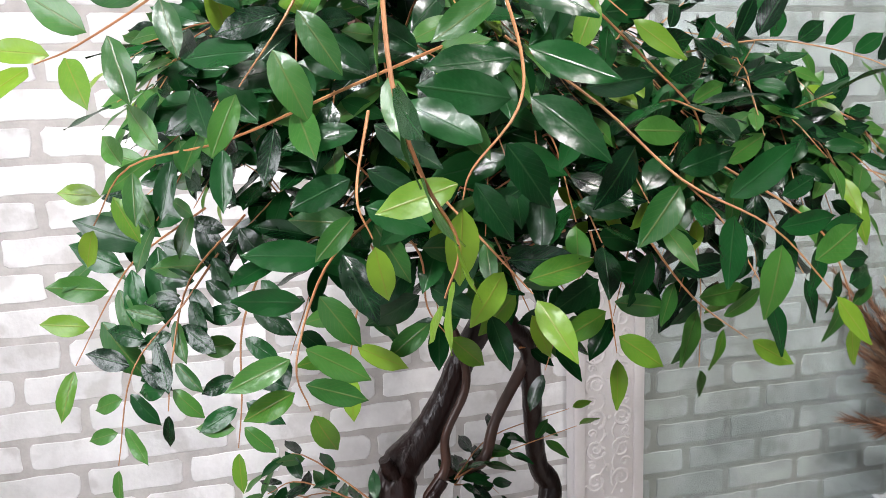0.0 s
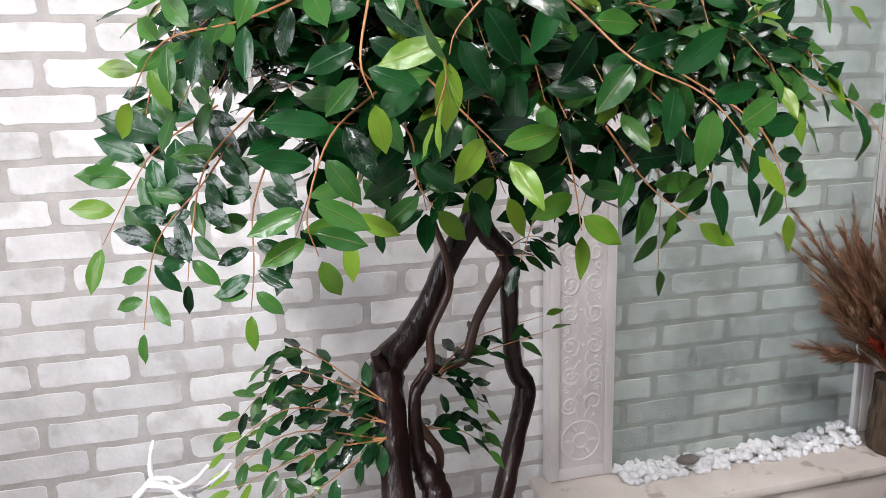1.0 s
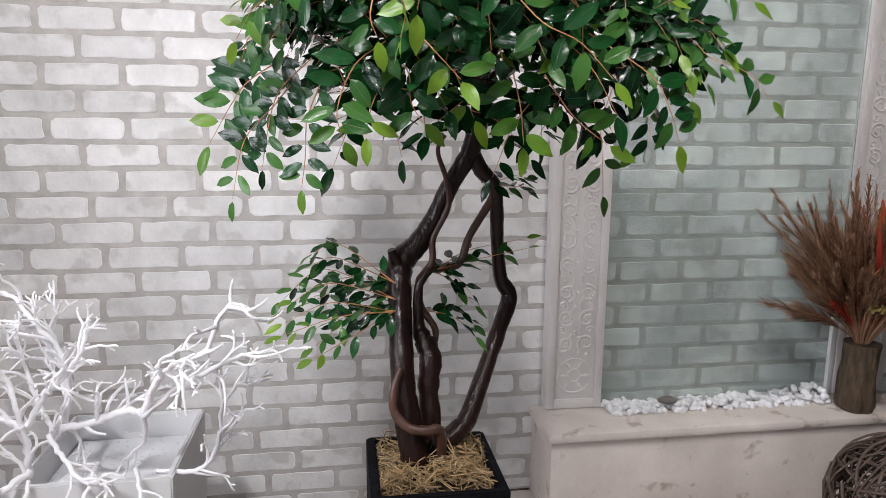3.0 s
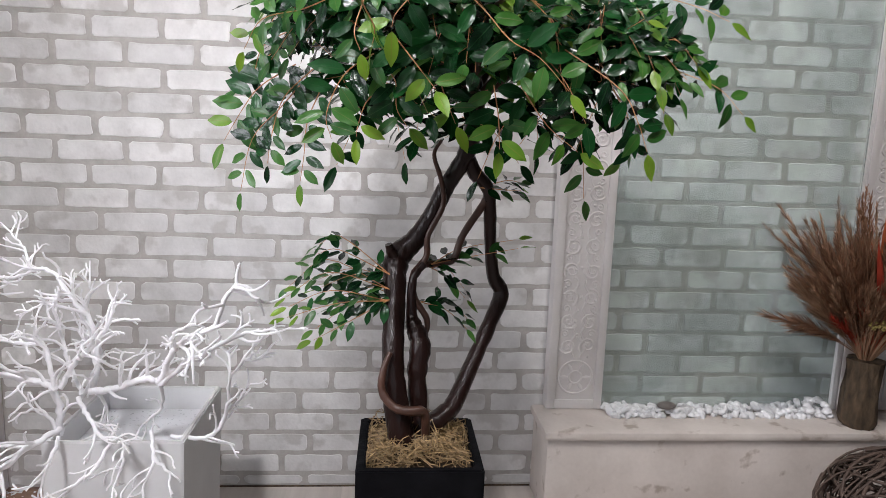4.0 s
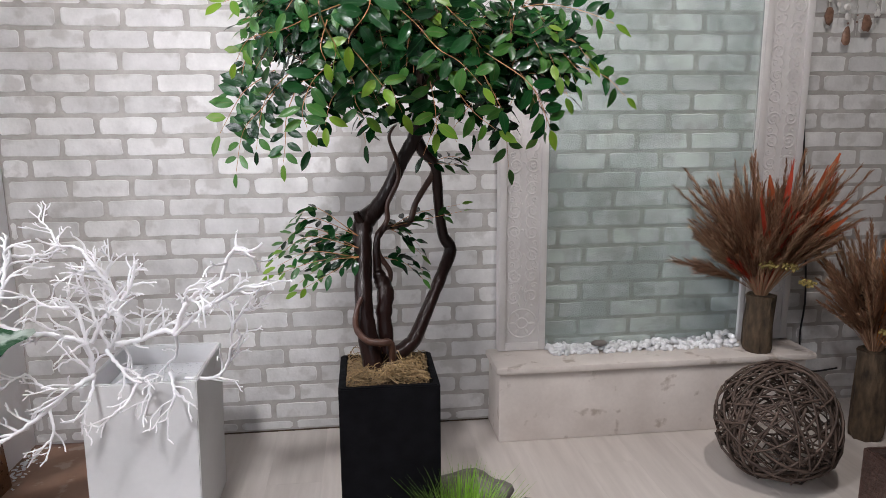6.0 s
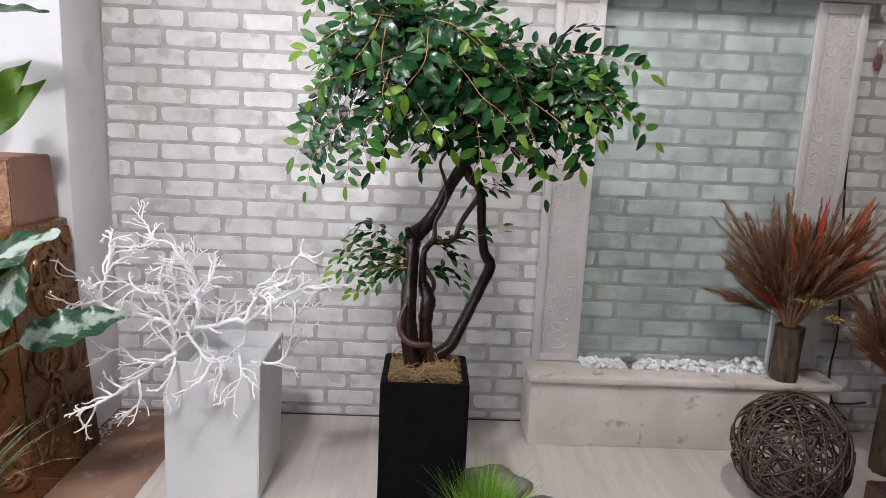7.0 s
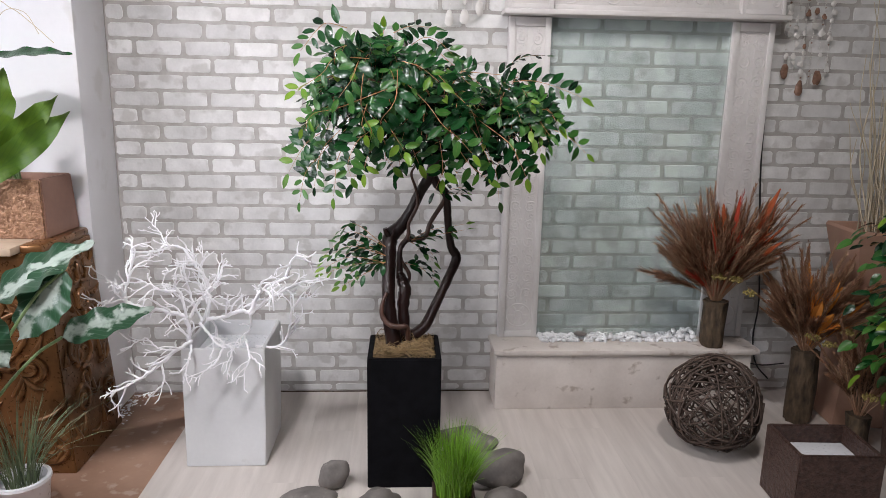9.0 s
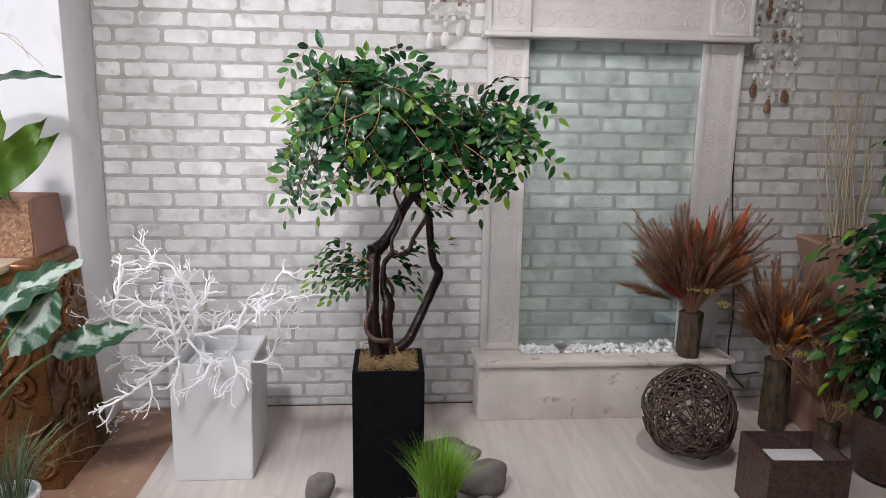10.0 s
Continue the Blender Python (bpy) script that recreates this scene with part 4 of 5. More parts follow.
main_branch(((-0.456, -0.62, 0.483), (-0.451, -0.63, 0.561), (-0.465, -0.64, 0.618), (-0.505, -0.64, 0.631), (-0.579, -0.65, 0.649), (-0.651, -0.66, 0.670), (-0.682, -0.66, 0.706), (-0.662, -0.65, 0.785), (-0.649, -0.64, 0.853), (-0.651, -0.63, 0.916)), 0.0088, 1, 2, 0.100)
main_branch(((-0.682, -0.66, 0.698), (-0.724, -0.72, 0.694), (-0.778, -0.76, 0.729)), 0.0046, 2, 1, 0.070)
main_branch(((-0.681, -0.66, 0.713), (-0.698, -0.74, 0.787), (-0.725, -0.82, 0.859)), 0.0046, 3, 1, 0.070)
main_branch(((-0.640, -0.66, 0.667), (-0.703, -0.70, 0.655), (-0.773, -0.72, 0.620)), 0.0046, 4, 1, 0.070)
main_branch(((-0.655, -0.62, 0.876), (-0.618, -0.56, 0.862), (-0.569, -0.50, 0.868), (-0.598, -0.46, 0.921), (-0.646, -0.44, 0.966)), 0.0046, 5, 1, 0.070)
main_branch(((-0.454, -0.64, 0.608), (-0.464, -0.64, 0.674), (-0.478, -0.63, 0.719), (-0.536, -0.63, 0.719), (-0.590, -0.63, 0.744), (-0.627, -0.63, 0.761)), 0.0059, 6, 2, 0.100)
main_branch(((-0.505, -0.64, 0.631), (-0.540, -0.68, 0.675), (-0.579, -0.70, 0.710)), 0.0046, 7, 1, 0.070)
main_branch(((-0.438, -0.64, 0.613), (-0.393, -0.65, 0.688), (-0.347, -0.66, 0.727), (-0.306, -0.67, 0.788), (-0.292, -0.67, 0.835)), 0.0071, 8, 2, 0.100)
main_branch(((-0.388, -0.58, 0.593), (-0.383, -0.56, 0.661), (-0.392, -0.56, 0.747), (-0.431, -0.57, 0.816), (-0.480, -0.56, 0.881), (-0.537, -0.54, 0.886)), 0.0071, 9, 2, 0.100)
main_branch(((-0.392, -0.56, 0.735), (-0.424, -0.54, 0.767), (-0.408, -0.52, 0.823), (-0.420, -0.52, 0.860)), 0.0046, 10, 1, 0.070)
main_branch(((-0.431, -0.57, 0.811), (-0.472, -0.60, 0.819), (-0.516, -0.62, 0.795)), 0.0046, 11, 1, 0.070)
main_branch(((-0.368, -0.65, 0.604), (-0.297, -0.66, 0.623), (-0.223, -0.68, 0.653), (-0.187, -0.69, 0.651), (-0.144, -0.74, 0.732), (-0.097, -0.78, 0.783), (-0.024, -0.82, 0.827), (0.003, -0.84, 0.888), (0.031, -0.85, 0.927)), 0.0084, 12, 2, 0.100)
main_branch(((-0.187, -0.69, 0.639), (-0.123, -0.72, 0.703), (-0.060, -0.75, 0.744), (0.012, -0.78, 0.793), (0.083, -0.79, 0.809)), 0.0066, 13, 2, 0.100)
main_branch(((-0.181, -0.64, 0.487), (-0.098, -0.65, 0.490), (-0.049, -0.66, 0.537), (-0.034, -0.67, 0.594), (-0.018, -0.70, 0.672), (0.037, -0.72, 0.730)), 0.0059, 14, 2, 0.100)
main_branch(((-0.290, -0.66, 0.623), (-0.282, -0.68, 0.673), (-0.276, -0.68, 0.715)), 0.0046, 15, 1, 0.070)
main_branch(((-0.124, -0.76, 0.754), (-0.121, -0.80, 0.795), (-0.088, -0.82, 0.823)), 0.0046, 16, 1, 0.070)
main_branch(((-0.425, -0.68, 0.525), (-0.465, -0.74, 0.510), (-0.517, -0.77, 0.470), (-0.570, -0.78, 0.428), (-0.627, -0.78, 0.393), (-0.688, -0.78, 0.358)), 0.0074, 17, 2, 0.100)
main_branch(((-0.515, -0.77, 0.470), (-0.511, -0.79, 0.395), (-0.570, -0.79, 0.325)), 0.0046, 18, 1, 0.070)
main_branch(((-0.465, -0.74, 0.510), (-0.535, -0.75, 0.522), (-0.580, -0.75, 0.562), (-0.650, -0.75, 0.523)), 0.0046, 19, 1, 0.070)
main_branch(((-0.432, -0.68, 0.515), (-0.456, -0.70, 0.581), (-0.498, -0.72, 0.581)), 0.0046, 20, 1, 0.070)
main_branch(((-0.286, -0.72, 0.531), (-0.296, -0.80, 0.490), (-0.329, -0.82, 0.464), (-0.371, -0.83, 0.429)), 0.0046, 21, 1, 0.070)
main_branch(((-0.203, -0.72, 0.537), (-0.176, -0.79, 0.496), (-0.199, -0.80, 0.429)), 0.0046, 22, 1, 0.070)
main_branch(((-0.264, -0.72, 0.530), (-0.244, -0.78, 0.505), (-0.255, -0.79, 0.445)), 0.0046, 23, 1, 0.070)
main_branch(((-0.176, -0.79, 0.508), (-0.131, -0.80, 0.471)), 0.0046, 24, 1, 0.070)
main_branch(((-0.359, -0.64, 0.607), (-0.340, -0.62, 0.544), (-0.377, -0.60, 0.475)), 0.0046, 25, 1, 0.070)
main_branch(((-0.187, -0.69, 0.646), (-0.206, -0.64, 0.562), (-0.266, -0.62, 0.501)), 0.0046, 26, 1, 0.070)
main_branch(((-0.420, -0.70, 0.513), (-0.411, -0.78, 0.477), (-0.427, -0.79, 0.417)), 0.0046, 27, 1, 0.070)
main_branch(((-0.400, -0.62, 0.590), (-0.430, -0.60, 0.640), (-0.460, -0.58, 0.720), (-0.480, -0.57, 0.800)), 0.0059, 41, 2, 0.110)
main_branch(((-0.420, -0.58, 0.560), (-0.390, -0.56, 0.640), (-0.400, -0.55, 0.740), (-0.420, -0.54, 0.800)), 0.0059, 42, 2, 0.110)
main_branch(((-0.400, -0.64, 0.585), (-0.350, -0.70, 0.560), (-0.300, -0.74, 0.525), (-0.250, -0.76, 0.530)), 0.0059, 43, 2, 0.090)

# ---- things on the floor in front ----


def river_stone(base, size, seed, turn=0):
    ob = solid("river_stone", Geo().blob((0, 0, size[2] * 0.84), size, 0.20, seed, 3), M_ROCK, "rounded grey-brown river stone on the laminate floor", "stone",
               base=base, group="river stones", smooth=80)
    ob.matrix_basis = pose(*base, 0, 0, turn)
    return ob


river_stone((0.155, -0.89, 0), (0.056, 0.05, 0.062), 2, 20)
river_stone((0.80, -0.86, 0), (0.108, 0.085, 0.068), 4, 15)
river_stone((0.70, -0.66, 0), (0.125, 0.09, 0.068), 7, -12)
river_stone((0.075, -1.06, 0), (0.105, 0.075, 0.05), 9, 5)
river_stone((0.335, -1.07, 0), (0.09, 0.07, 0.05), 12, 30)
river_stone((0.80, -1.06, 0), (0.08, 0.07, 0.045), 14, 0)

GB = (0.612, -1.03, 0)
grass_pot = thing("grass_planter", GB, "small brown square planter of bright green artificial grass", "planter")
S_ = (-0.078, 0.078, -0.078, 0.078)
part("box", open_box(Geo(), S_, S_, 0, 0.06, 0.012, 0.012), M_COPPER_DK, grass_pot, "brown textured box")


def blades(count, base_r, height, lean, seed, w=0.0028, z0=0.05, sharp=1.0):
    g = Geo()
    r = random.Random(seed)
    for i in range(count):
        a, q = r.uniform(0, 6.28), base_r * math.sqrt(r.random())
        x, y = q * math.cos(a), q * math.sin(a)
        h = height * r.uniform(0.6, 1.05)
        la = a + r.gauss(0, 0.7)
        ln = lean * h * r.uniform(0.1, 1.0) * (0.35 + q / base_r)
        wd = w * r.uniform(0.7, 1.2)
        px, py = -math.sin(la + 0.6), math.cos(la + 0.6)
        v = []
        for k in range(5):
            t = k / 4
            cx, cy, cz = x + math.cos(la) * ln * t ** 1.8, y + math.sin(la) * ln * t ** 1.8, z0 + h * (t - 0.28 * (ln / h) * t ** 2.4 * sharp)
            ww = wd * (1 - t) ** 0.7 + 0.0002
            v += [(cx - px * ww, cy - py * ww, cz), (cx, cy, cz - ww * 0.6), (cx + px * ww, cy + py * ww, cz)]
        f = []
        for k in range(4):
            f += [(k * 3, k * 3 + 1, k * 3 + 4, k * 3 + 3), (k * 3 + 1, k * 3 + 2, k * 3 + 5, k * 3 + 4)]
        g.add(v, f)
    return g


tagged(part("grass", blades(620, 0.066, 0.27, 0.5, 3, 0.0024), M_GRASS, grass_pot, "bright green grass blades", smooth=80), kind="stuff")

BALL = (1.79, -0.60, 0.0)
ball = thing("wicker_ball", BALL, "woven ball of brown twigs on the laminate floor", "wicker ball")
r = random.Random(8)
for i in range(84):
    ax = rnd_unit(r)
    u = ax.orthogonal().normalized()
    w = ax.cross(u)
    rad = 0.207 * r.uniform(0.90, 1.0)
    off = r.uniform(-0.45, 0.45) * 0.2
    s0, span = r.uniform(0, 6.28), r.uniform(2.6, 5.6)
    pts = []
    for k in range(19):
        a = s0 + span * k / 18
        q = math.sqrt(max(0.001, rad * rad - off * off)) * (1 + 0.04 * math.sin(3 * a + i))
        c = u * math.cos(a) * q + w * math.sin(a) * q + ax * (off + 0.012 * math.sin(2 * a + i * 1.7))
        pts.append((c.x, c.y, max(0.006, c.z + 0.207)))
    part("twig", Geo().tube(pts, r.uniform(0.0024, 0.0052), 5), M_VINEBALL, ball, smooth=80)

cb = thing("copper_box_planter", (2.0, -1.06, 0), "dark pitted copper square planter with a white inside", "planter", turn=-3)
S_ = (-0.155, 0.155, -0.128, 0.128)
part("shell", open_box(Geo(), S_, S_, 0, 0.27, 0.016, 0.24), M_COPPER_DK, cb)
part("liner", Geo().box((-0.136, -0.109, 0.032), (0.136, 0.109, 0.20), 0.002), M_WHITE_IN, cb, "white plastic liner")

# ---- dried bouquets in bark vases ----


def plume(g, p, d, length, r, width=0.012, slot=0, hairs=170):
    """A feathery dried head: a stalk with fine hairs along its upper part."""
    d = d.normalized()
    bend = rnd_unit(r) * 0.22 + Vector((d.x, d.y, -0.15)) * 0.3
    pts = [p + d * length * t + bend * length * t * t for t in np.linspace(0, 1, 7)]
    g.tube(pts, lerp_list([0.0014, 0.0012, 0.0006], 7), 3, slot, cap=False)
    for k in range(hairs):
        t = 0.42 + 0.58 * k / hairs
        i = min(5, int(t * 6))
        q = pts[i].lerp(pts[i + 1], t * 6 - i)
        ax = (pts[i + 1] - pts[i]).normalized()
        s = ax.cross(rnd_unit(r)).normalized()
        L = width * (1.3 - abs(t - 0.7) * 2.4) * r.uniform(0.8, 1.7)
        e = q + ax * L * 1.7 + s * L * 0.62
        w = s.cross(ax) * 0.0010
        g.add([q - w, q + w, q.lerp(e, 0.6) + w * 1.3, e, q.lerp(e, 0.6) - w * 1.3], [(0, 1, 2, 3, 4)], slot)


def feather(g, p, d, length, r, width):
    """A curved, pointed dyed plume on a thin stalk."""
    d = d.normalized()
    bend = rnd_unit(r) * 0.25
    pts = [p + d * length * t + bend * length * t * t * 0.6 for t in np.linspace(0, 1, 9)]
    g.tube(pts[:6], 0.0013, 3, cap=False)
    side = d.cross(rnd_unit(r)).normalized()
    v, f = [], []
    for i in range(4, 9):
        s = (i - 4) / 4
        w = width * math.sin(math.pi * min(0.97, 0.12 + 0.85 * s)) ** 0.8
        v += [pts[i] - side * w, pts[i] + d.cross(side) * w * 0.5, pts[i] + side * w]
    for i in range(4):
        f += [(i * 3, i * 3 + 1, i * 3 + 4, i * 3 + 3), (i * 3 + 1, i * 3 + 2, i * 3 + 5, i * 3 + 4)]
    g.add(v, f)


def bouquet(name, base, label, vase_h, vase_r, counts, height, spread, seed, accents, bloom=True, lean=(0, 0), broom=0):
    b = thing(name, base, label, "dried bouquet")
    prof = [(vase_r * 0.9, 0), (vase_r * 1.02, vase_h * 0.1), (vase_r, vase_h * 0.5), (vase_r * 0.97, vase_h * 0.9), (vase_r * 1.0, vase_h)]
    part("vase", Geo().lathe(prof, 26, wobble=0.25, seed=seed), M_BARKVASE, b, "rough bark-covered cylinder vase", smooth=60)
    r = random.Random(seed)
    neck = Vector((0, 0, vase_h - 0.01))

    def way(s=1.0):
        a, q = r.uniform(0, 6.28), spread * r.random() ** 0.6 * s
        return Vector((q * math.cos(a) + lean[0], 0.75 * q * math.sin(a) + lean[1], 1.0)).normalized()

    g, pale = Geo(), Geo()
    for i in range(counts):
        d = way()
        plume(pale if i % 4 == 0 else g, neck + Vector((d.x, d.y, 0)) * vase_r * 0.6, d + Vector((0, -0.10, 0)), height * r.uniform(0.5, 1.0) * (0.25 + 0.75 * d.z), r, r.uniform(0.009, 0.022))
    for i in range(broom):
        plume(pale if i % 2 else g, neck, Vector((-1.0, -0.25 + 0.1 * r.random(), 0.72 + 0.25 * r.random())), height * r.uniform(0.52, 0.62), r, 0.028, 0, 200)
    tagged(part("dry_grass", g, M_DRY, b, "brown dried grass heads", smooth=0), kind="stuff")
    tagged(part("pale_grass", pale, M_DRYPALE, b, "pale tan dried grass heads", smooth=0), kind="stuff")
    g = Geo()
    for i in range(70):
        d = way(0.9)
        L = height * r.uniform(0.3, 0.62) * d.z
        e = neck + d * L
        g.tube([neck, neck.lerp(e, 0.5) + rnd_unit(r) * 0.006, e], 0.0008, 3, cap=False)
        for k in range(7):
            g.blob(e + rnd_unit(r) * 0.016, (0.0035, 0.0035, 0.0035), 0.2, k, 1)
    tagged(part("seed_heads", g, M_BARKVASE, b, "dark brown seed heads"), kind="stuff")
    for mt, nm, wide, dirs in accents:
        for dx, dy, reach in dirs:
            g = Geo()
            d = Vector((dx, dy, 1.0)).normalized()
            feather(g, neck, d + Vector((0, -0.12, 0)), height * reach * 1.08, r, wide)
            if wide > 0.01:
                plume(g, neck, d + rnd_unit(r) * 0.05, height * reach * 0.9, r, 0.02, 0, 60)
            part(nm, g, mt, b, smooth=0)
    if bloom:
        g = Geo()
        for cl in range(3):
            c = Vector((0.07 * cl - 0.06, -0.13 - 0.02 * cl, vase_h + 0.08 + r.uniform(0.0, 0.07)))
            for i in range(46):
                o = rnd_unit(r) * 0.034 * r.random() ** 0.5
                g.blob(c + Vector((o.x, o.y, o.z * 0.5)), (0.005, 0.005, 0.005), 0.2, i, 1)
        tagged(part("yellow_flower_head", g, M_YELLOW, b, "clustered dull yellow flower heads"), kind="stuff")
    return b


bouquet("dried_bouquet", (1.962, -0.172, 0.314), "brown and red dried bouquet in bark vase on stone ledge", 0.235, 0.056, 300, 0.55, 0.60, 31,
        ((M_DRYRED, "red_plume", 0.012, ((-0.02, -0.25, 1.08), (-0.22, -0.4, 0.86), (0.12, -0.4, 0.9), (0.05, -0.45, 0.7), (-0.1, -0.4, 0.72), (-0.62, -0.35, 0.5), (-0.5, -0.3, 0.46), (-0.7, -0.2, 0.45))),
         (M_DRYRUST, "rust_plume", 0.019, ((0.20, -0.3, 0.92), (0.28, -0.3, 0.94), (0.24, -0.25, 0.97), (0.36, -0.3, 0.86), (0.16, -0.35, 0.82), (0.28, -0.4, 0.78), (-0.15, -0.3, 0.8), (0.05, -0.05, 0.9), (-0.55, -0.3, 0.55)))), broom=6, lean=(-0.05, 0))
bouquet("dried_bouquet", (2.335, -0.36, 0.0), "brown and orange dried bouquet in tall bark vase on floor", 0.36, 0.062, 230, 0.49, 0.62, 47,
        ((M_DRYORANGE, "orange_plume", 0.019, ((-0.38, -0.5, 0.80), (-0.14, -0.4, 0.98), (-0.16, -0.55, 0.72), (0.04, -0.4, 0.86), (0.28, -0.5, 0.80), (0.46, -0.3, 1.0), (-0.32, -0.55, 0.70), (0.2, -0.6, 0.66))),
         (M_WILLOW, "pale_stem", 0.006, ((0.12, -0.35, 0.62), (0.34, -0.4, 0.6)))))
bouquet("dried_bouquet", (2.47, -0.60, 0.0), "small brown dried bouquet in a bark vase on the floor", 0.14, 0.05, 70, 0.46, 0.5, 59, ())

# ---- tall copper vase with curly willow ----
tv = thing("tall_vase", (2.64, -0.30, 0), "tall square copper-brown hourglass floor vase holding curly willow", "vase", turn=38)
part("foot", Geo().lathe([(0.14, 0), (0.225, 0.005), (0.222, 0.03), (0.115, 0.50)], 4), M_VASE, tv, "lower flared half", smooth=15)
part("body", Geo().lathe([(0.115, 0.5005), (0.12, 0.56), (0.225, 0.93), (0.218, 0.945), (0.205, 0.94), (0.12, 0.62)], 4), M_VASE, tv, "upper flared half", smooth=15)
r = random.Random(23)
willow = thing("curly_willow", (2.64, -0.30, 0.775), "bundle of pale curly willow sticks", "branch")
for i in range(34):
    x, y = r.uniform(-0.06, 0.06), r.uniform(-0.06, 0.06)
    tx, ty, h = r.uniform(-0.24, 0.16), r.uniform(-0.14, 0.12), r.uniform(0.45, 1.3)
    ph, am = r.uniform(0, 6), r.uniform(0.008, 0.02) if i % 2 else r.uniform(0.03, 0.055)
    pts = [(x + tx * t + am * math.sin(ph + 9 * t) * t ** 0.5, y + ty * t + am * math.cos(ph + 8 * t) * t ** 0.5, h * t) for t in np.linspace(0, 1, 18)]
    part("stick", Geo().tube(pts, lerp_list([0.0042, 0.0032, 0.0015], 18), 5), M_WILLOW, willow, smooth=80)

# ---- leafy ficus at the right of the room ----
fx = thing("ficus_shrub", (2.60, -0.84, 0), "leafy green artificial ficus in a dark planter", "plant")
part("pot", Geo().lathe([(0.12, 0), (0.15, 0.02), (0.17, 0.28), (0.16, 0.285), (0.14, 0.26)], 28), M_COPPER_DK, fx, "dark pot")
part("trunk", Geo().tube(smooth_path([(0, 0, 0.2), (0.02, 0.01, 0.6), (-0.02, 0, 1.0), (0.0, 0, 1.35)]), lerp_list([0.022, 0.018, 0.01], 19), 8), M_BARK, fx)
FX_SHAPES = [leaf_geo(1, 0.52, 0.2, 0.2, tip=0.62), leaf_geo(1, 0.48, 0.15, 0.12, tip=0.62, twist=0.2), leaf_geo(1, 0.55, 0.12, 0.25, tip=0.6)]
fol = Foliage(fx, (0, 0, 0), 0.082, 0, FX_SHAPES)
r = random.Random(77)
for i in range(100):
    z = r.uniform(0.40, 1.58)
    a = r.uniform(0, 6.28)
    reach = (0.36 - 0.25 * abs(z - 0.85) / 0.6) * r.uniform(0.7, 1.2)
    if i < 45:
        a, reach = math.pi + r.gauss(0, 0.5), reach * 1.15
    root = Vector((0.03 * math.cos(a), 0.03 * math.sin(a), z))
    tip_ = Vector((reach * math.cos(a), reach * math.sin(a) * 0.9, z + r.uniform(-0.12, 0.08)))
    fol.spray((root, root.lerp(tip_, 0.55) + Vector((0, 0, 0.05)), tip_), 9, False, r, outward=(math.cos(a) * 0.5, math.sin(a) * 0.5 - 0.3, 0.7), young=0.0, face=0.5, splay=50)
fol.close("pointed green ficus leaves")

# ---- carved stand, copper pot and big-leaved plants by the pier ----
ST = (-1.145, -0.53, -0.006)
stand = thing("carved_stand", ST, "carved bronze-brown wooden block stand on the bare floor", "stand")
SX, SY, SH = 0.225, 0.212, 0.895
part("block", frustum(Geo(), (-SX - 0.02, SX + 0.035, -SY - 0.02, SY + 0.01), (-SX + 0.01, SX - 0.025, -SY + 0.02, SY - 0.01), 0.0, SH), M_CARVED, stand)
g = Geo()
r = random.Random(15)


def face_point(face, u, z):
    k = z / SH
    if face == "front":
        return Vector((u * (SX + 0.03 * (1 - k)), -SY - 0.022 + 0.04 * k, z))
    return Vector((SX + 0.037 - 0.06 * k, u * SY, z))


for face in ("front", "side"):
    for i in range(15):
        u, z = r.uniform(-0.7, 0.7), r.uniform(0.10, 0.8)
        R0 = r.uniform(0.035, 0.085)
        st, hd = r.uniform(0, 6.28), r.choice((-1, 1))
        pts = []
        for k in range(22):
            s = k / 21
            a = st + hd * 1.5 * 2 * math.pi * s
            q = R0 * (1 - 0.8 * s)
            pts.append(face_point(face, max(-0.93, min(0.93, u + q * math.cos(a) / 0.22)), max(0.04, min(SH - 0.05, z + q * math.sin(a)))))
        part("carved_scroll", Geo().tube(pts, lerp_list([0.014, 0.008], 22), 6), M_CARVED, stand, smooth=60)
    for i in range(36):
        u, z = r.uniform(-0.9, 0.9), r.uniform(0.06, 0.84)
        a = r.uniform(0, 3.14)
        L = r.uniform(0.03, 0.07)
        pts = [face_point(face, max(-0.95, min(0.95, u + math.cos(a) * L * t / 0.22)), max(0.03, min(SH - 0.03, z + math.sin(a) * L * t + 0.02 * t * t))) for t in (-1, -0.4, 0.3, 1)]
        part("carved_leaf", Geo().tube(pts, [0.003, 0.014, 0.012, 0.002], 6), M_CARVED, stand, smooth=60)
part("top_board", Geo().box((-SX - 0.03, -SY - 0.03, SH), (SX - 0.115, SY - 0.005, SH + 0.032), 0.006), M_PALEWOOD, stand, "pale wooden top board")
part("cap", Geo().box((SX - 0.113, -SY + 0.02, SH - 0.002), (SX - 0.026, SY - 0.012, SH + 0.034), 0.012), M_CARVED, stand, "dark rounded cap")

cp = thing("copper_pot", (-1.13, -0.47, 0.921), "square hammered-copper pot on the carved stand", "pot")
part("body", open_box(Geo(), (-0.128, 0.148, -0.13, 0.138), (-0.113, 0.135, -0.115, 0.130), 0.0, 0.236, 0.012, 0.03), M_COPPER_S, cp, "brown copper sides")
part("hammered_front", frustum(Geo(), (-0.126, 0.143, -0.134, -0.12), (-0.111, 0.131, -0.1195, -0.105), 0.002, 0.232), M_COPPER, cp, "hammered bright copper front")


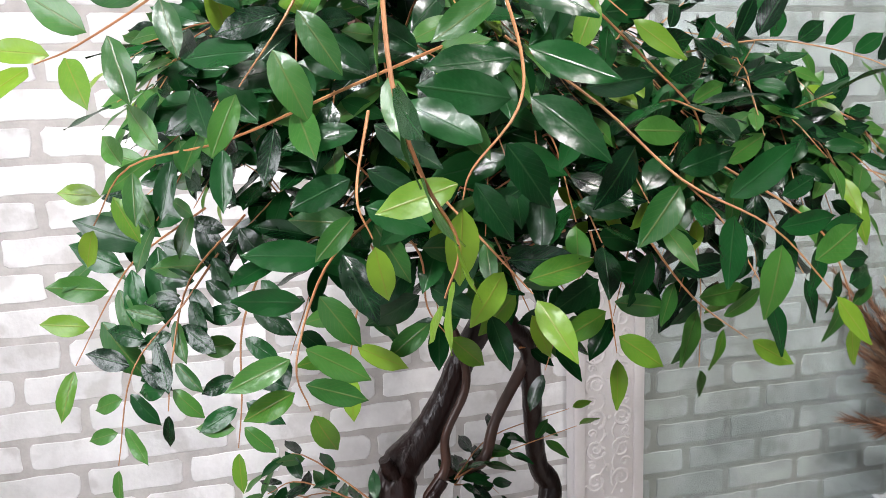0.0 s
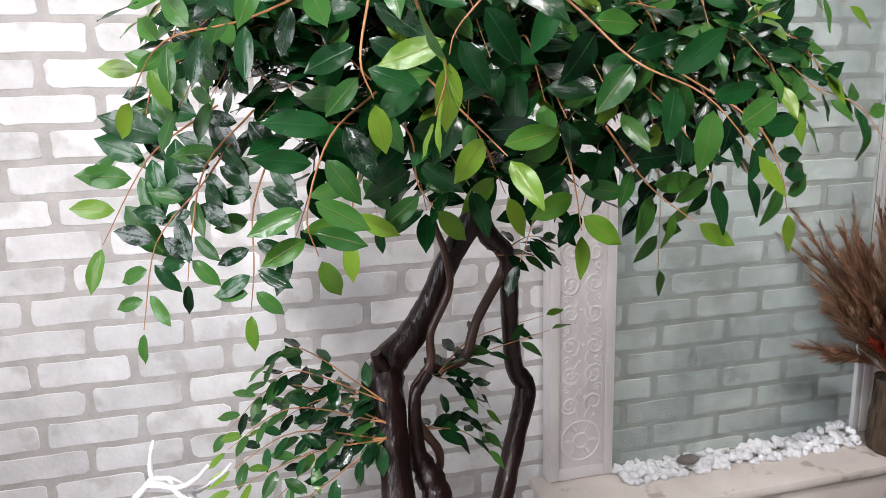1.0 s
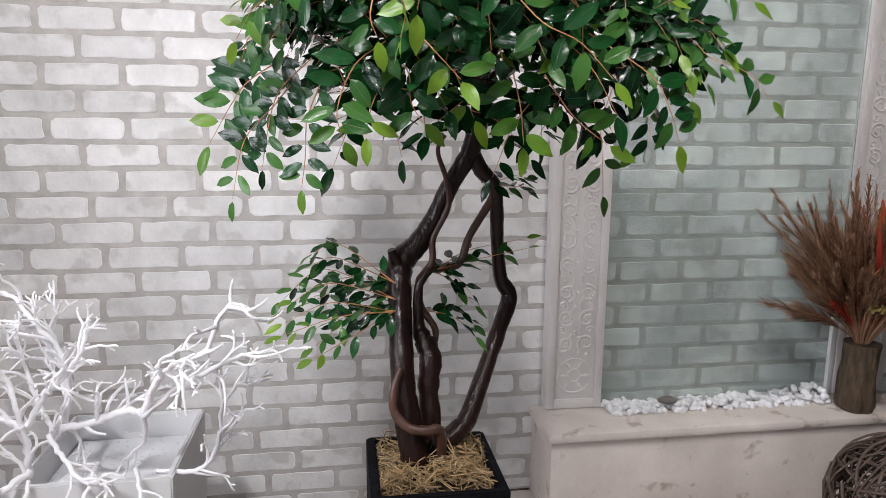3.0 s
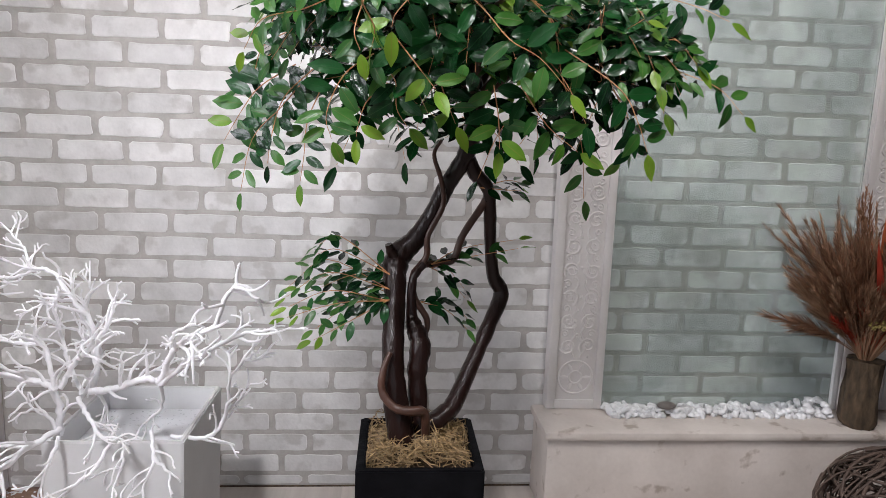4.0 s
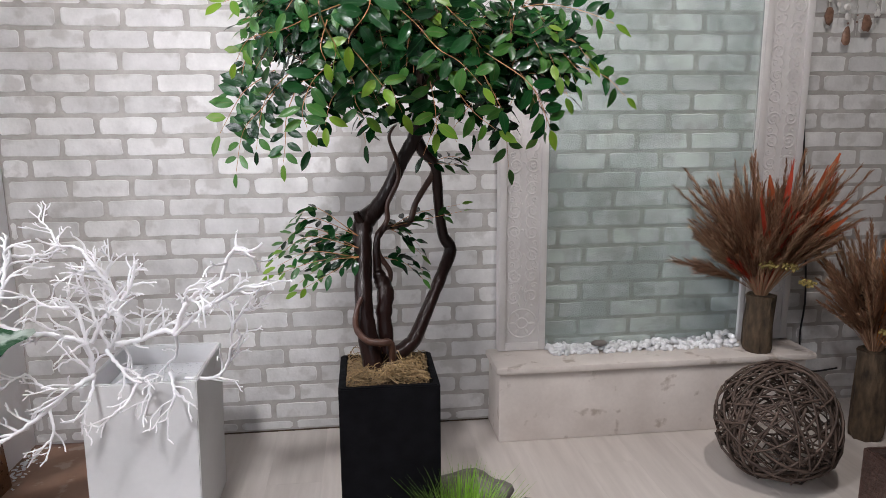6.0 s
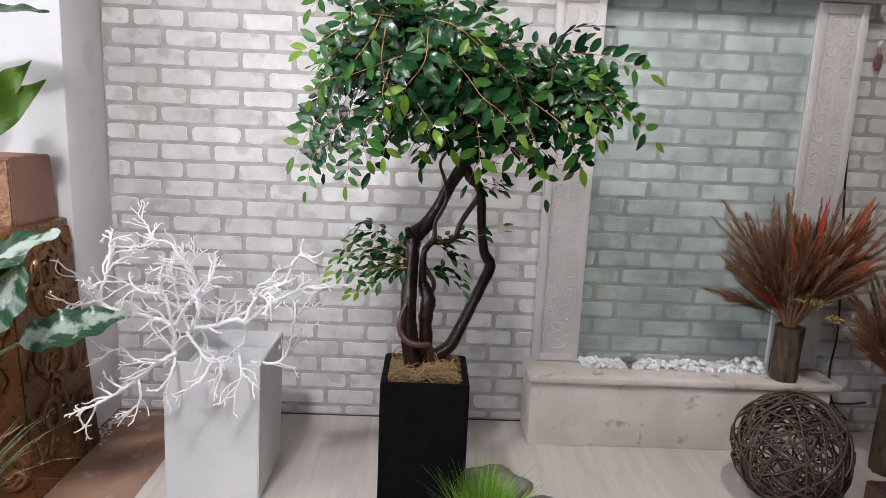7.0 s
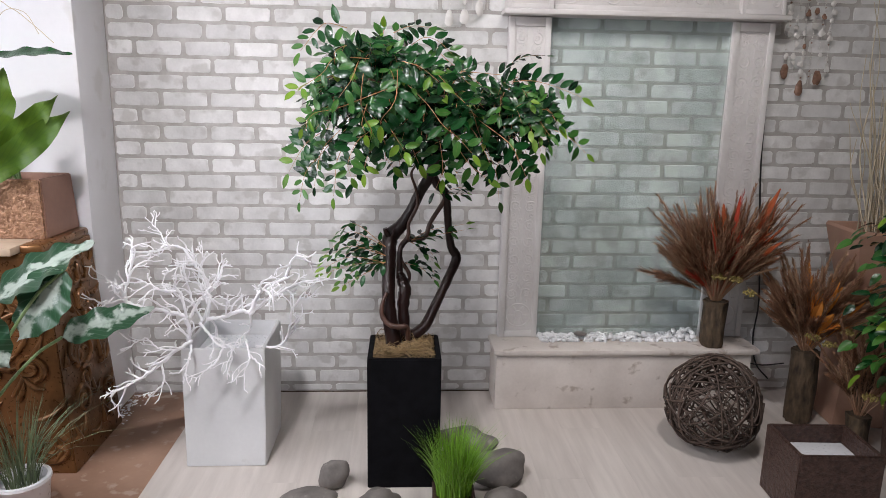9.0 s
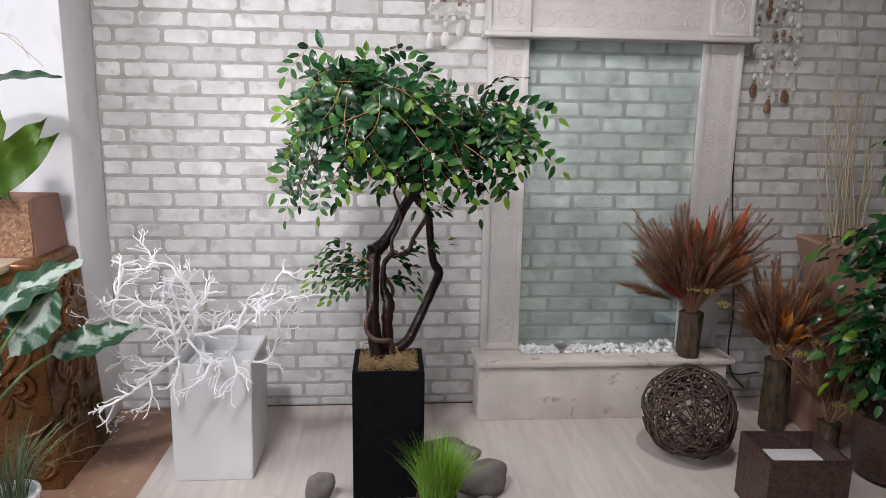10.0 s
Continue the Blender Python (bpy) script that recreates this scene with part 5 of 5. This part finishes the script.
def big_leaf(owner, base, tip, width, normal, material, sag=0.18, stalk=None, fold=0.1, wavy=0.035, tip_at=0.72):
    b, t = Vector(base), Vector(tip)
    L = (t - b).length
    v, f, uv = leaf_geo(1.0, width / L, fold, sag, 22, 0, wavy, tip_at)
    m = leaf_frame(b, (t - b) + Vector((0, 0, sag * L * 0.9)), Vector(normal), L)
    lf = part("leaf", Geo().add([m @ Vector(c) for c in v], f, 0, uv), material, owner, smooth=80)
    if stalk:
        part("stalk", Geo().tube(smooth_path([Vector(s) for s in stalk] + [b]), 0.006, 7), M_STEM, owner, smooth=80)
    return lf


pp = thing("broad_leaf_plant", (-1.13, -0.47, 1.132), "plant with broad yellow-green leaves in the copper pot", "plant")
big_leaf(pp, (-0.10, -0.13, 0.03), (0.245, -0.13, 0.325), 0.098, (0.45, -0.85, -0.05), LEAF_BIG, 0.06, [(0, 0, -0.04), (-0.03, -0.04, 0)], 0.25, 0.045, 1.1)
big_leaf(pp, (-0.10, -0.19, -0.03), (0.29, -0.13, 0.255), 0.108, (0.45, -0.85, 0.1), LEAF_BIG, 0.10, [(0, 0, -0.04), (-0.03, -0.05, 0.03), (-0.08, -0.15, 0.02)], 0.3, 0.045, 1.1)
big_leaf(pp, (-0.08, -0.02, 0.10), (0.045, -0.14, 0.42), 0.12, (0.3, -0.95, 0.2), LEAF_BIG, 0.12, [(0, 0, -0.04), (-0.02, 0, 0.04)], 0.2, 0.045, 1.1)
big_leaf(pp, (-0.04, -0.10, 0.47), (0.30, -0.13, 0.50), 0.115, (0.1, -0.35, 0.95), LEAF["dark"], 0.10, [(0, 0, -0.04), (-0.03, 0.0, 0.25)], 0.22, 0.014, 0.85)
big_leaf(pp, (-0.06, -0.05, 0.10), (-0.2, -0.2, 0.42), 0.14, (0.2, -0.8, 0.4), LEAF_BIG, 0.12, [(0, 0, -0.04), (-0.03, 0, 0.03)], 0.2, 0.045, 1.1)
wt = thing("dry_twig", (-1.16, -0.50, 1.132), "two thin pale curly twigs in the copper pot", "twig")
part("twig", Geo().tube(smooth_path([(0, 0, -0.04), (-0.05, -0.03, 0.35), (0.03, -0.05, 0.67), (0.11, -0.05, 0.66), (0.175, -0.05, 0.61), (0.25, -0.05, 0.54)], 6), 0.0016, 5), M_WILLOW, wt, smooth=80)
part("twig", Geo().tube(smooth_path([(0, 0, -0.04), (-0.03, -0.03, 0.4), (0.06, -0.05, 0.63), (0.15, -0.05, 0.65), (0.20, -0.05, 0.57)], 6), 0.0014, 5), M_WILLOW, wt, smooth=80)

vp = thing("variegated_plant", (-1.10, -1.12, -0.006), "plant with long dark leaves marbled in silvery white", "plant")
part("pot", Geo().lathe([(0.09, 0), (0.10, 0.01), (0.125, 0.2), (0.115, 0.205), (0.10, 0.18)], 28), M_COPPER_DK, vp, "dark pot")
stk = [(0, 0, 0.17), (0.02, 0.02, 0.4)]
big_leaf(vp, (0.13, 0.12, 0.80), (0.42, 0.22, 0.985), 0.221, (-0.35, -0.5, 0.8), LEAF_DARKBIG, 0.12, stk)
big_leaf(vp, (0.36, 0.13, 0.90), (0.20, 0.10, 0.66), 0.195, (-0.3, -0.95, 0.15), LEAF_DARKBIG, -0.05, [(0, 0, 0.17), (0.12, 0.05, 0.55), (0.26, 0.1, 0.80)])
big_leaf(vp, (0.31, 0.17, 0.645), (0.585, 0.32, 0.70), 0.13, (-0.2, -0.75, 0.6), LEAF_DARKBIG, 0.1, [(0, 0, 0.17), (0.10, 0.06, 0.42), (0.22, 0.13, 0.58)])
big_leaf(vp, (0.12, 0.05, 0.84), (-0.1, -0.12, 0.95), 0.234, (0.2, -0.6, 0.7), LEAF_DARKBIG, 0.12, stk)
big_leaf(vp, (0.06, -0.02, 0.78), (0.22, 0.0, 0.60), 0.221, (0.1, -1, 0.2), LEAF_DARKBIG, 0.0, stk)
big_leaf(vp, (0.02, -0.03, 0.60), (-0.12, -0.1, 0.36), 0.208, (0.2, -0.9, 0.3), LEAF_DARKBIG, 0.05, stk)

gp = thing("grass_plant", (-0.925, -1.06, -0.006), "thin grey-green grass plant in a white pot", "plant")
part("pot", Geo().lathe([(0.065, 0), (0.075, 0.01), (0.092, 0.15), (0.097, 0.155), (0.095, 0.165), (0.082, 0.165), (0.076, 0.13)], 32), M_WHITE_IN, gp, "white plastic pot")
tagged(part("grass", blades(130, 0.05, 0.36, 0.95, 9, 0.0022, 0.12), M_GRASS2, gp, "thin arching grass blades", smooth=80), kind="stuff")

# ---- wall hangings and cable ----


def shell_mobile(base, strands, drop, width, seed, label, tail, tail_label):
    mob = thing("shell_mobile", base, label, "shell mobile")
    r = random.Random(seed)
    part("bar", Geo().tube([(-width / 2, 0, 0), (width / 2, 0, 0)], 0.004, 6), M_SHELL_B, mob)
    for i in range(strands):
        x = -width / 2 + width * (i + 0.5) / strands
        L = drop * r.uniform(0.82, 1.0)
        part("string", Geo().tube([(x, -0.005, 0), (x + 0.003, -0.008, -L)], 0.0006, 4), M_SHELL_W, mob)
        z = -0.06
        while z > -L + 0.05:
            k = r.random()
            s = r.uniform(0.008, 0.015) if k > 0.55 else r.uniform(0.003, 0.005)
            part("shell", Geo().blob((x + r.uniform(-0.006, 0.006), -0.012, z), (s, s * 0.5, s * r.uniform(0.8, 1.3)), 0.3, r.randrange(50), 2), M_SHELL_W if r.random() > 0.22 else M_SHELL_B, mob)
            z -= s + r.uniform(0.012, 0.028)
        if i % 2 == 0:
            part("shell", Geo().blob((x, -0.014, -L), (0.019, 0.009, 0.036), 0.2, i + seed, 2), tail, mob, tail_label)
    return mob


shell_mobile((2.35, -0.015, 2.30), 6, 0.75, 0.25, 4, "hanging mobile of white and brown shells on the brick wall", M_SHELL_B, "large brown polished shell")
shell_mobile((0.71, -0.015, 2.30), 6, 0.46, 0.21, 6, "hanging mobile of white shells on the brick wall", M_SHELL_W, "large white shell")
path = smooth_path([(2.183, -0.012, 1.872), (2.186, -0.012, 1.5), (2.196, -0.012, 1.2), (2.232, -0.012, 0.85), (2.27, -0.014, 0.5), (2.262, -0.014, 0.3), (2.285, -0.03, 0.16), (2.35, -0.05, 0.08)], 5)
solid("power_cable", Geo().tube(path, 0.0042, 6), M_CABLE, "thin black cable hanging down the brick wall", "cable")
solid("power_cable", Geo().tube(smooth_path([(2.19, -0.06, 0.18), (2.30, -0.07, 0.165), (2.42, -0.06, 0.17)], 5), 0.004, 6), M_CABLE, "short black cable behind the wicker ball", "cable")
# low dark strip where the brick wall meets the laminate
solid("wall_foot_line", Geo().box((-0.575, -0.006, 0.0), (0.872, -0.001, 0.0045)), M_BARKVASE, "thin dark line at the foot of the wall", "trim", "structure")

# ---- laminate planks ----
r = random.Random(3)
PW = 0.193
xs = np.arange(-0.575, WALL_X1, PW)
plank_full = {}


def plank_mesh(w, L):
    key = (round(w, 3), round(L, 3))
    if key not in plank_full:
        plank_full[key] = Geo().box((0.0001, 0.0001, -0.008), (w - 0.0001, L - 0.0001, 0.0), 0.0003).mesh("plank", M_PLANK, 0)
    return plank_full[key]


for i, x in enumerate(xs):
    w = min(PW, WALL_X1 - x)
    y = 0.0
    L = (0.43, 1.29, 0.86)[i % 3]
    while y > ROOM_S + 0.01:
        L = min(L, y - ROOM_S)
        part("plank", plank_mesh(w, L), None, floor_ob, m=pose(float(x), y - L, 0.0))
        y -= L
        L = 1.29

# ---- bricks ----
PITCH, COURSE = 0.2200, 0.0767
SHIFT = (0.58, 0.21, 0.65, 0.06, 0.49, 0.99, 0.58, 0.02, 0.58, 0.08, 0.57, 0.17, 0.60,
         0.05, 0.46, 0.0, 0.58, 0.01, 0.57, 0.04, 0.56, 0.15, 0.57, 0.01, 0.43, 0.93)
r = random.Random(19)


def brick_geo(L, H, r):
    """A thin brick face with soft corners and an uneven outline, under 3 mm proud."""
    c = r.uniform(0.006, 0.014)
    loop = [(c * r.uniform(0.4, 1.3), 0), (L * 0.2, 0), (L * 0.4, 0), (L * 0.6, 0), (L * 0.8, 0), (L - c, 0), (L, c * 0.8), (L, H * 0.5), (L, H - c * 0.8),
            (L - c, H), (L * 0.8, H), (L * 0.6, H), (L * 0.4, H), (L * 0.2, H), (c, H), (0, H - c * 0.8), (0, H * 0.5), (0, c * 0.8)]
    n = len(loop)
    loop = [(x + r.uniform(-0.0026, 0.0026), z + r.uniform(-0.0020, 0.0020)) for x, z in loop]
    v = [(x, 0.001, z) for x, z in loop]
    v += [(x + 0.0026 * (1 - 2 * x / L), -0.0018, z + 0.0026 * (1 - 2 * z / H)) for x, z in loop]
    f = [(k, k + n, (k + 1) % n + n, (k + 1) % n) for k in range(n)]
    f.append(tuple(range(n, 2 * n))[::-1])
    return v, f


def brick_faces(v, f):
    return Geo().add(v, [q[::-1] for q in f])


FULL = [brick_geo(PITCH - 0.018, COURSE - 0.0138, r) for k in range(16)]
FULL_MESH = [brick_faces(v, f).mesh("brick", M_BRICK, 35) for v, f in FULL]
far = Geo()
count = 0
for k in range(0, 32):
    z = COURSE * (k - 0.344)
    ph = SHIFT[k] if k < len(SHIFT) else SHIFT[k - 13]
    x = -0.723 + PITCH * (ph - 3)
    while x < 3.3:
        a, b = max(x + 0.009, WALL_X0 + 0.004), x + PITCH - 0.009
        hidden = (a > 0.90 and b < 2.15 and z < 0.24)
        if b - a > 0.02 and z + COURSE < 2.5 and not hidden:
            z0 = max(z + 0.0069, 0.009)
            if a == x + 0.009 and z > 0 and count < 300 and -0.95 < x < 2.0 and 0.1 < z < 1.75:
                part("brick", FULL_MESH[r.randrange(16)], None, wall_north, m=pose(a, 0, z0))
                count += 1
            else:
                v, f = brick_geo(b - a, COURSE - 0.0138 - max(0, z0 - z - 0.0069), r)
                far.add([(p[0] + a, p[1], p[2] + z0) for p in v], [q[::-1] for q in f])
        x += PITCH
tagged(part("brickwork", far, M_BRICK_FAR, wall_north, "white brick faces", smooth=35), kind="stuff")
